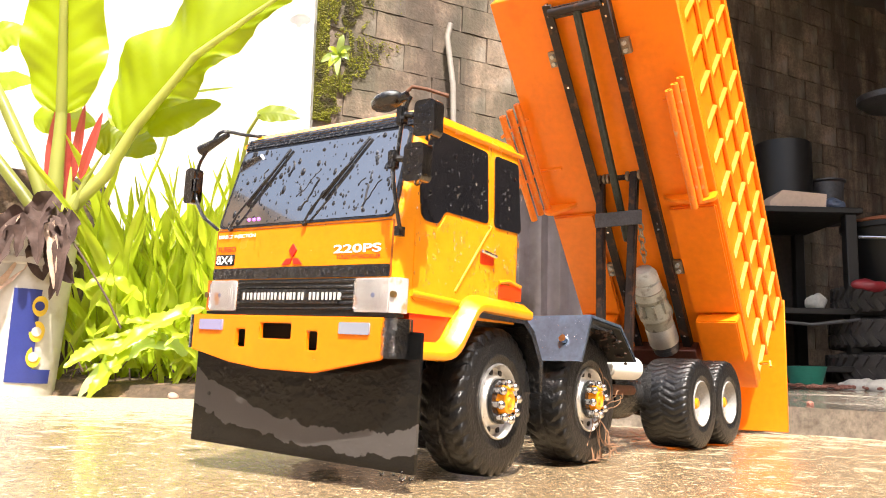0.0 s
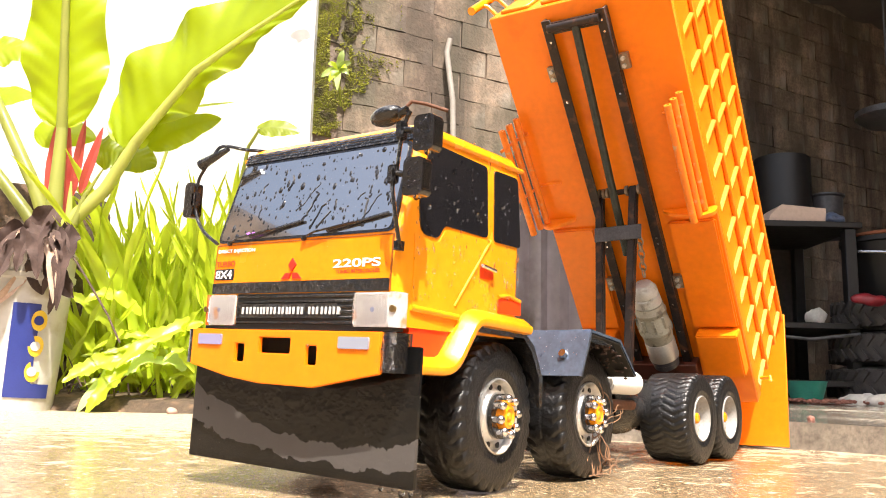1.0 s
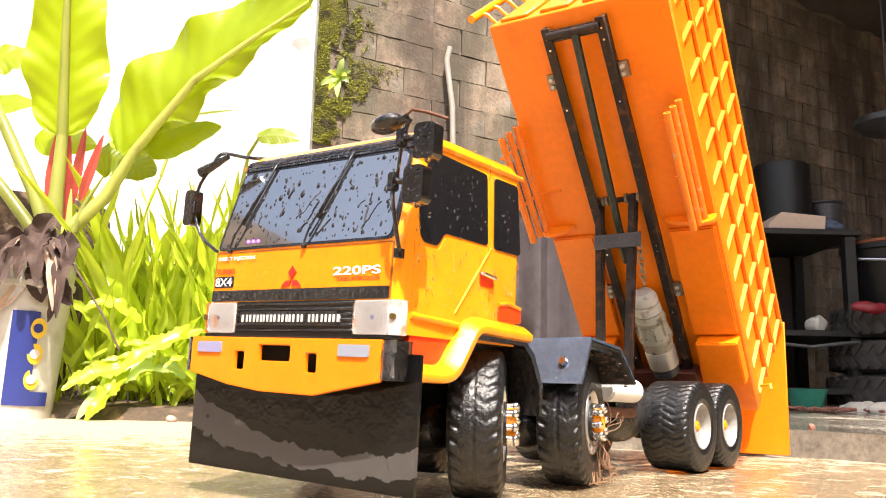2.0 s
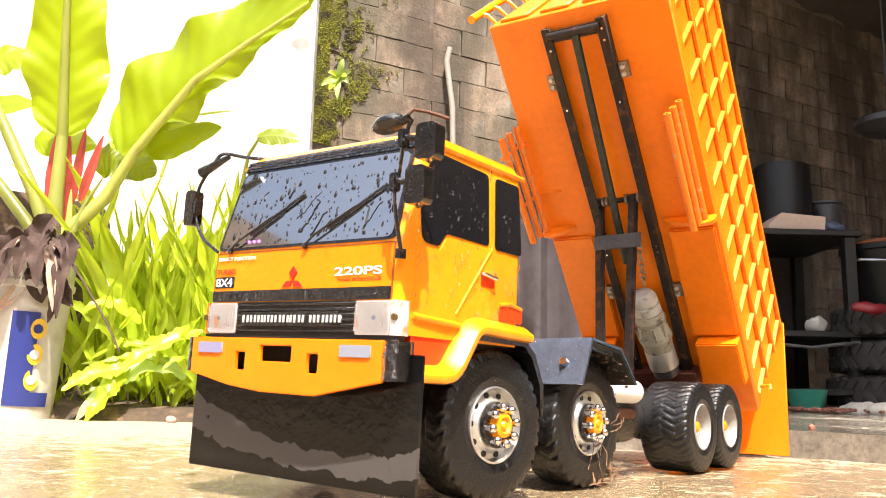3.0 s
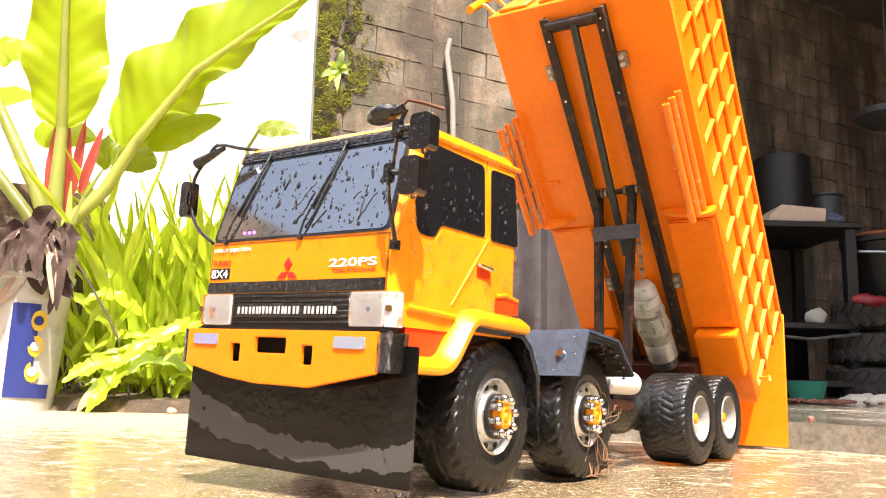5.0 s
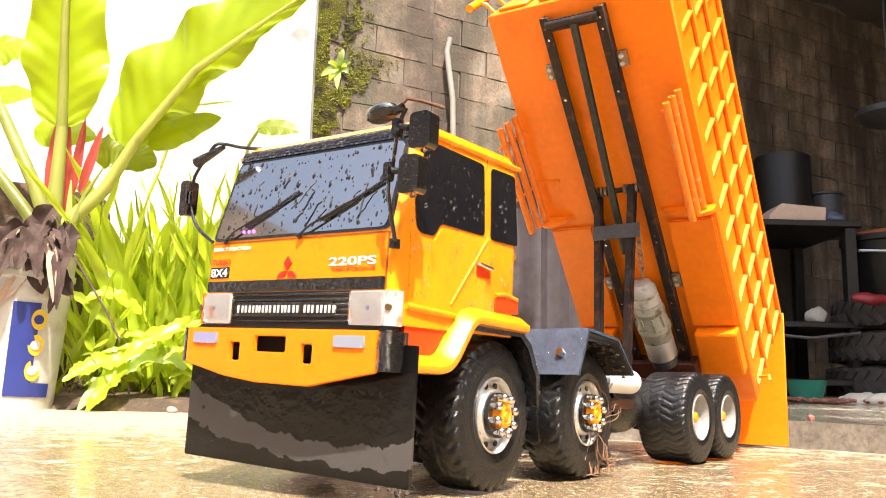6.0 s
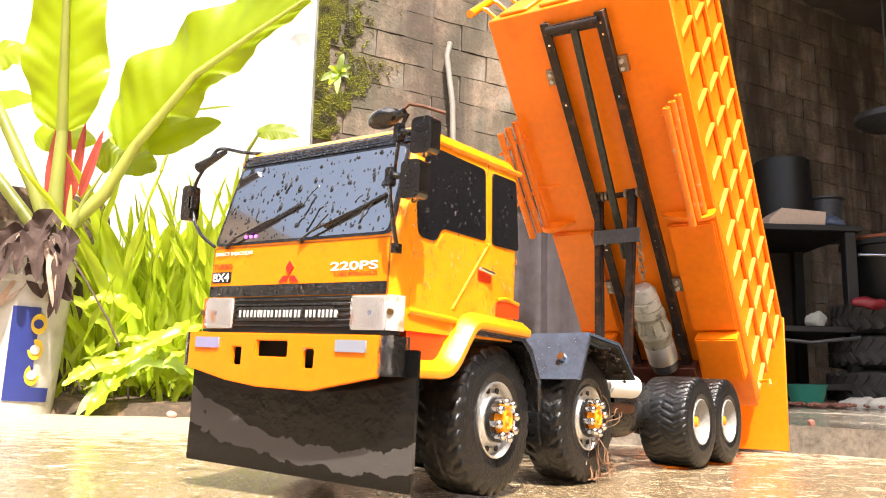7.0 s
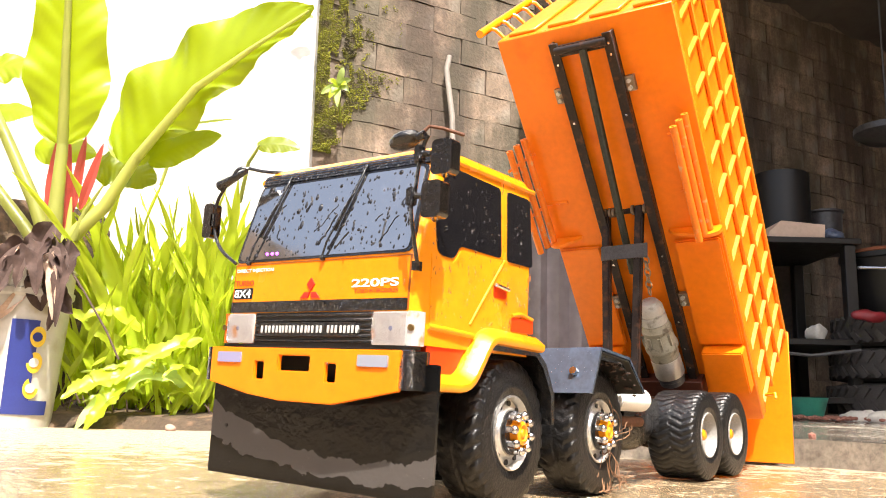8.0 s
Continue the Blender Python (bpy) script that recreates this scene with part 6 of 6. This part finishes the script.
box(bm, (-0.031, -0.533, -0.011), (0.031, -0.520, -0.006))
part("lift_crossbar", bm, RUSTBLACK, bed, "rusty black cross bar")
bm = bmesh.new()
rod(bm, (0.002, -0.525, -0.014), (-0.009, -0.235, -0.014), 0.0047)
part("lift_screw", bm, THREAD, bed, "dark greased threaded rod")
bm = bmesh.new()
box(bm, (-0.04, -0.072, -0.02), (0.045, -0.045, -0.0005))
soften(bm, 0.001, 1)
part("rear_crossmember", bm, RUSTRED, bed, "dark red-brown cross member")
def turned(profile, n=28):
    """A round body along the bed, from pairs of place and radius."""
    bm = bmesh.new()
    lathe(bm, [(profile[0][0], 0.0001)] + profile + [(profile[-1][0], 0.0001)], n, close=False)
    bmesh.ops.transform(bm, matrix=Matrix.Rotation(radians(90), 4, "Z"), verts=bm.verts)
    return bm


MOTOR = Matrix.Translation((0.012, 0.004, -0.0225)) @ Matrix.Rotation(radians(-2.2), 4, "Z")
motor = part("lift_motor", turned([(-0.1705, 0.0170), (-0.1690, 0.0180), (-0.1640, 0.0182), (-0.1625, 0.0195), (-0.1585, 0.0195), (-0.1570, 0.0184), (-0.1400, 0.0200), (-0.1385, 0.0212), (-0.1330, 0.0212), (-0.1315, 0.0196), (-0.1180, 0.0182)]), PUTTY, bed, "grey-green motor housing", m=MOTOR)
part("motor_cap", turned([(-0.2020, 0.0060), (-0.2010, 0.0110), (-0.1960, 0.0145), (-0.1930, 0.0160), (-0.1860, 0.0164), (-0.1850, 0.0150), (-0.1835, 0.0150), (-0.1825, 0.0168), (-0.1715, 0.0172)]), PALEPLASTIC, motor, "pale grey stepped cap")
part("motor_can", turned([(-0.1178, 0.0186), (-0.1165, 0.0190), (-0.0925, 0.0190), (-0.0915, 0.0184)]), TIN, motor, "bare metal motor can")
part("motor_base", turned([(-0.0912, 0.0172), (-0.0860, 0.0174), (-0.0850, 0.0164), (-0.0790, 0.0162), (-0.0780, 0.0150)]), GREYSTEEL, motor, "dark end plate")
for k in range(4):
    bm = bmesh.new()
    w = radians(-150 + 40 * k)
    box(bm, (0.0195 * math.cos(w) - 0.002, -0.1565, 0.0195 * math.sin(w) - 0.0015), (0.0195 * math.cos(w) + 0.002, -0.1405, 0.0195 * math.sin(w) + 0.0015))
    soften(bm, 0.0005, 1)
    part("motor_lug", bm, PUTTY, motor)
for i in range(7):
    bm = bmesh.new()
    c = Vector((0.0095 + 0.0008 * i, -0.212 - i * 0.0085, -0.022 + 0.0009 * i))
    pts = []
    for k in range(9):
        a = 2 * math.pi * k / 8
        v = Vector((0.0036 * math.cos(a), 0.0062 * math.sin(a), 0)) if i % 2 else Vector((0, 0.0062 * math.sin(a), 0.0036 * math.cos(a)))
        pts.append(c + v)
    tube(bm, pts, 0.0011, 6)
    part("chain_link", bm, CHAIN, bed, "worn steel chain link")
# standing lift frame
PIV = Vector((0, 0.515, 0.314))
for x0, x1, z0 in ((-0.0165, -0.016, 0.092), (0.0180, 0.0286, 0.092)):
    bm = bmesh.new()
    a, b = Vector((x0, PIV.y, z0)), Vector((x1, PIV.y, PIV.z + 0.006))
    q = (b - a).to_track_quat("Z", "Y").to_matrix().to_4x4()
    box(bm, (-0.0046, -0.005, 0), (0.0046, 0.005, (b - a).length), Matrix.Translation(a) @ q)
    soften(bm, 0.0015, 2)
    part("lift_post", bm, RUSTBLACK, truck, "black square steel post")
bm = bmesh.new()
rod(bm, (-0.024, PIV.y, PIV.z), (0.036, PIV.y, PIV.z), 0.0035)
part("lift_pivot", bm, RUSTBLACK, truck)
for x in (-0.0145, -0.009, -0.004, 0.021, 0.0365):
    bm = bmesh.new()
    rod(bm, (x - 0.0016, PIV.y - 0.002, PIV.z), (x + 0.0016, PIV.y - 0.002, PIV.z), 0.0062, n=14)
    part("washer", bm, CHAIN, truck, "worn steel washer")
bm = bmesh.new()
box(bm, (-0.0205, PIV.y - 0.0075, 0.2535), (0.040, PIV.y - 0.0052, 0.271))
soften(bm, 0.0008, 1)
part("lift_plate", bm, GREYSTEEL, truck, "grey steel cross plate")

# tailgate hanging from the upper rear edge
TAIL = BED @ Vector((0, 0, BH - 0.002))
bm = bmesh.new()
box(bm, (-0.111, 0.0, -0.184), (0.108, 0.004, 0.006))
soften(bm, 0.001, 1)
tail = part("tailgate", bm, ORANGE, truck, "orange tailgate hanging open", m=Matrix.Translation((TAIL.x, TAIL.y + 0.003, TAIL.z)) @ Matrix.Rotation(radians(3.18), 4, "Z"))
bm = bmesh.new()
tube(bm, [Vector(p) for p in ((0.1085, 0.01, 0.006), (0.122, 0.003, 0.0), (0.1235, 0.006, -0.006))], 0.0022)
part("tailgate_hook", bm, YELLOW, bed, "yellow hook", m=Matrix.Translation((0, -0.03, 0.02)))
# guard rail at the front board
bm = bmesh.new()
rod(bm, (-0.1235, -0.566, -0.004), (-0.1235, -0.566, 0.19), 0.005)
rail = part("guard_rail", bm, YELLOW, bed, "yellow guard tube")
for k in range(6):
    z = 0.022 + k * 0.032
    bm = bmesh.new()
    tube(bm, [Vector((-0.1235, -0.566, z)), Vector((-0.115, -0.562, z)), Vector((-0.1062, -0.549, z))], 0.0026)
    part("rail_post", bm, YELLOW, rail)


def on_glass():
    x, z = random.uniform(-0.082, 0.082), random.uniform(0.181, 0.24)
    return Vector(on_front(x, z, 0.0013)), Vector((0, -0.963, 0.27)), 1.2


def on_door():
    y, z = random.uniform(0.015, 0.146), random.uniform(0.126, 0.24)
    return Vector(on_side(1)(y, z, 0.001)), Vector((1, 0, 0.02)), 1.6


drops_on("rain_beading", cab, 230, on_glass, 0.0004, 0.0011, BEAD)
drops_on("rain_beading", cab, 42, on_glass, 0.0010, 0.0016, BEAD)
drops_on("side_beading", cab, 230, on_door, 0.0003, 0.0009)


# water runs on the windshield and the door
rnd = random.Random(9)
for i in range(15):
    x, z = rnd.uniform(-0.06, 0.082), rnd.uniform(0.196, 0.240)
    pts, drift = [], rnd.uniform(-0.0016, 0.0008)
    for k in range(rnd.randint(4, 10)):
        pts.append(Vector(on_front(x, z, 0.0012)))
        x += drift + rnd.uniform(-0.0016, 0.0016) + (0.004 if k == 0 and i % 3 == 0 else 0)
        z -= rnd.uniform(0.0006, 0.0042)
        if z < 0.183:
            break
    if len(pts) > 2:
        bm = bmesh.new()
        r = rnd.uniform(0.0004, 0.0008)
        tube(bm, curved(pts, 3), r, 6)
        bmesh.ops.create_icosphere(bm, subdivisions=1, radius=r * 2.0, matrix=Matrix.Translation(pts[-1]) @ Matrix.Diagonal((1, 0.5, 1.5, 1)))
        part("water_run", bm, BEAD, cab, "trickle of water on dark glass")
for i in range(26):
    y, z = rnd.uniform(0.02, 0.145), rnd.uniform(0.132, 0.180)
    bm = bmesh.new()
    r, k = rnd.uniform(0.0007, 0.0013), rnd.uniform(1.4, 3.6)
    bmesh.ops.create_icosphere(bm, subdivisions=2, radius=r, matrix=Matrix.Translation(on_side(1)(y, z, 0.0008)) @ Matrix.Diagonal((0.7, 1, k, 1)))
    for v in bm.verts:
        if v.co.z > z:
            v.co.y = y + (v.co.y - y) * max(0.25, 1 - (v.co.z - z) / (r * k))
    part("water_run", bm, WATER, cab, "clear trickle of water")


def on_guard():
    t = random.random()
    return Vector((random.uniform(0.04, 0.115), 0.2125 + 0.0185 * t, 0.0870 + 0.0392 * t)), Vector((0, -0.904, 0.427)), 1.0


def on_flap():
    return Vector((random.uniform(-0.105, 0.105), 0.0077, random.uniform(0.02, 0.075))), Vector((0, -1, 0)), 1.0


def on_corner():
    a = random.random()
    return Vector((0.0952 + 0.0085 * a, -0.0112 + 0.0026 * a, random.uniform(0.088, 0.110))), Vector((0.29, -0.957, 0)), 0.8


def on_strip():
    return Vector(on_front(random.uniform(-0.087, 0.087), random.choice((random.uniform(0.139, 0.146), random.uniform(0.244, 0.252))), 0.0014)), Vector((0, -1, 0.1)), 0.3


def on_panel():
    return Vector(on_front(random.uniform(-0.087, 0.087), random.uniform(0.148, 0.175), 0.0003)), Vector((0, -1, 0)), 1.8


def on_roof():
    return Vector((random.uniform(0.06, 0.09), random.uniform(0.03, 0.14), 0.2575)), Vector((0.4, 0, 0.9)), 0.2


def on_bumper():
    x = random.uniform(-0.093, 0.093)
    return Vector((x, -0.0116, random.uniform(low(x) + 0.001, 0.111))), Vector((0, -1, 0)), 0.5


drops_on("corner_beading", bumper, 90, on_corner, 0.0004, 0.0012)
drops_on("bumper_beading", bumper, 26, on_bumper, 0.0003, 0.0007)
drops_on("strip_beading", cab, 150, on_strip, 0.0003, 0.0008)
drops_on("panel_beading", cab, 40, on_panel, 0.0003, 0.0009)
drops_on("roof_beading", cab, 30, on_roof, 0.0003, 0.0008)
drops_on("guard_beading", guard_near, 90, on_guard, 0.0004, 0.0010)
drops_on("flap_beading", flap, 150, on_flap, 0.0003, 0.0008)


# ---- the wall's blocks ----
block_meshes = []
rb = random.Random(5)
for k in range(6):
    bm = bmesh.new()
    box(bm, (0.0015, -0.002, 0.0015), (0.2385, 0.014, 0.1035))
    bmesh.ops.subdivide_edges(bm, edges=[e for e in bm.edges if abs(e.verts[0].co.x - e.verts[1].co.x) > 0.1], cuts=3)
    for v in bm.verts:
        v.co += Vector((noise.noise(v.co * 23 + Vector((k * 5, 0, 0))) * 0.006, noise.noise(v.co * 17 + Vector((0, k * 5, 0))) * 0.003, noise.noise(v.co * 23 + Vector((0, 0, k * 5))) * 0.006))
    block_meshes.append(mesh_of("block", bm, BLOCKFACE, 25))
for row in range(20):
    for col in range(15):
        x = col * 0.24 - (0.12 if row % 2 else 0.0) + 0.03
        if x < -0.03:
            continue
        m = Matrix.Translation((x + rb.uniform(-0.004, 0.004), rb.uniform(-0.002, 0.002), 0.02 + row * 0.105))
        part("block", block_meshes[rb.randrange(6)], BLOCKFACE, wall_block, m=m)


# ---- what moves ----
BACK = [(0.0, 0.0033), (0.5, 0.0029), (1.0, 0.0031), (1.5, 0.0031), (3.0, 0.0027), (3.5, 0.0025), (4.0, 0.0027), (4.5, 0.0), (6.0, -0.0012), (6.5, 0.0009), (7.0, 0.0006), (7.5, 0.0066), (7.75, 0.0125), (8.0, 0.0219)]
SWAY = {3.0: 0.17, 3.5: 0.24, 4.0: 0.07}
STEER = [(0.0, 4), (1.1, 4), (1.3, 9), (1.5, 17), (1.7, 27), (1.95, 30), (2.3, 24), (2.7, 10), (2.9, 0), (3.0, -8), (3.1, -19), (3.3, -25), (3.5, -24), (3.7, -18), (3.9, -12), (4.1, -6), (4.3, -1), (4.5, 2), (4.7, 3), (5.8, 4), (8.0, 4)]
SWEEP = [(0.0, 56), (0.3, 74), (1.05, 9), (1.9, 74), (2.65, 9), (3.45, 74), (4.17, 9), (4.97, 74), (5.72, 9), (6.47, 74), (7.22, 9), (7.97, 74.5), (8.0, 74.5)]


def between(rows, t):
    for (t0, a), (t1, b) in zip(rows, rows[1:]):
        if t <= t1:
            return a + (b - a) * (t - t0) / (t1 - t0)
    return rows[-1][1]


def motions():
    rows = []
    for t, y in BACK:
        m = Matrix.Translation((0, 0.55 + y, 0)) @ Matrix.Rotation(radians(SWAY.get(t, 0.0)), 4, "Z") @ Matrix.Translation((0, -0.55, 0))
        rows.append((t, m))
    walk(truck, rows)
    times = sorted({t for t, _ in BACK} | {t for t, _ in STEER})
    for w, axle, s, x, y, r in wheels:
        rows = []
        for t in times:
            turn = between(STEER, t) * (1.0, 0.5, 0, 0)[axle] if axle < 2 else 0.0
            roll = -between(BACK, t) / r
            kp = Vector((s * 0.066, y, r))
            rows.append((t, Matrix.Translation(kp) @ Matrix.Rotation(radians(turn), 4, "Z") @ Matrix.Translation((x - kp.x, 0, 0)) @ Matrix.Rotation(roll, 4, "X")))
        walk(w, rows)
    for arm, px in wipers:
        walk(arm, [(t, BODY @ Matrix.Translation((px, 0.0005, 0.1765)) @ Matrix.Rotation(radians(-15.6), 4, "X") @ Matrix.Rotation(radians(-a), 4, "Y")) for t, a in SWEEP])


motions()
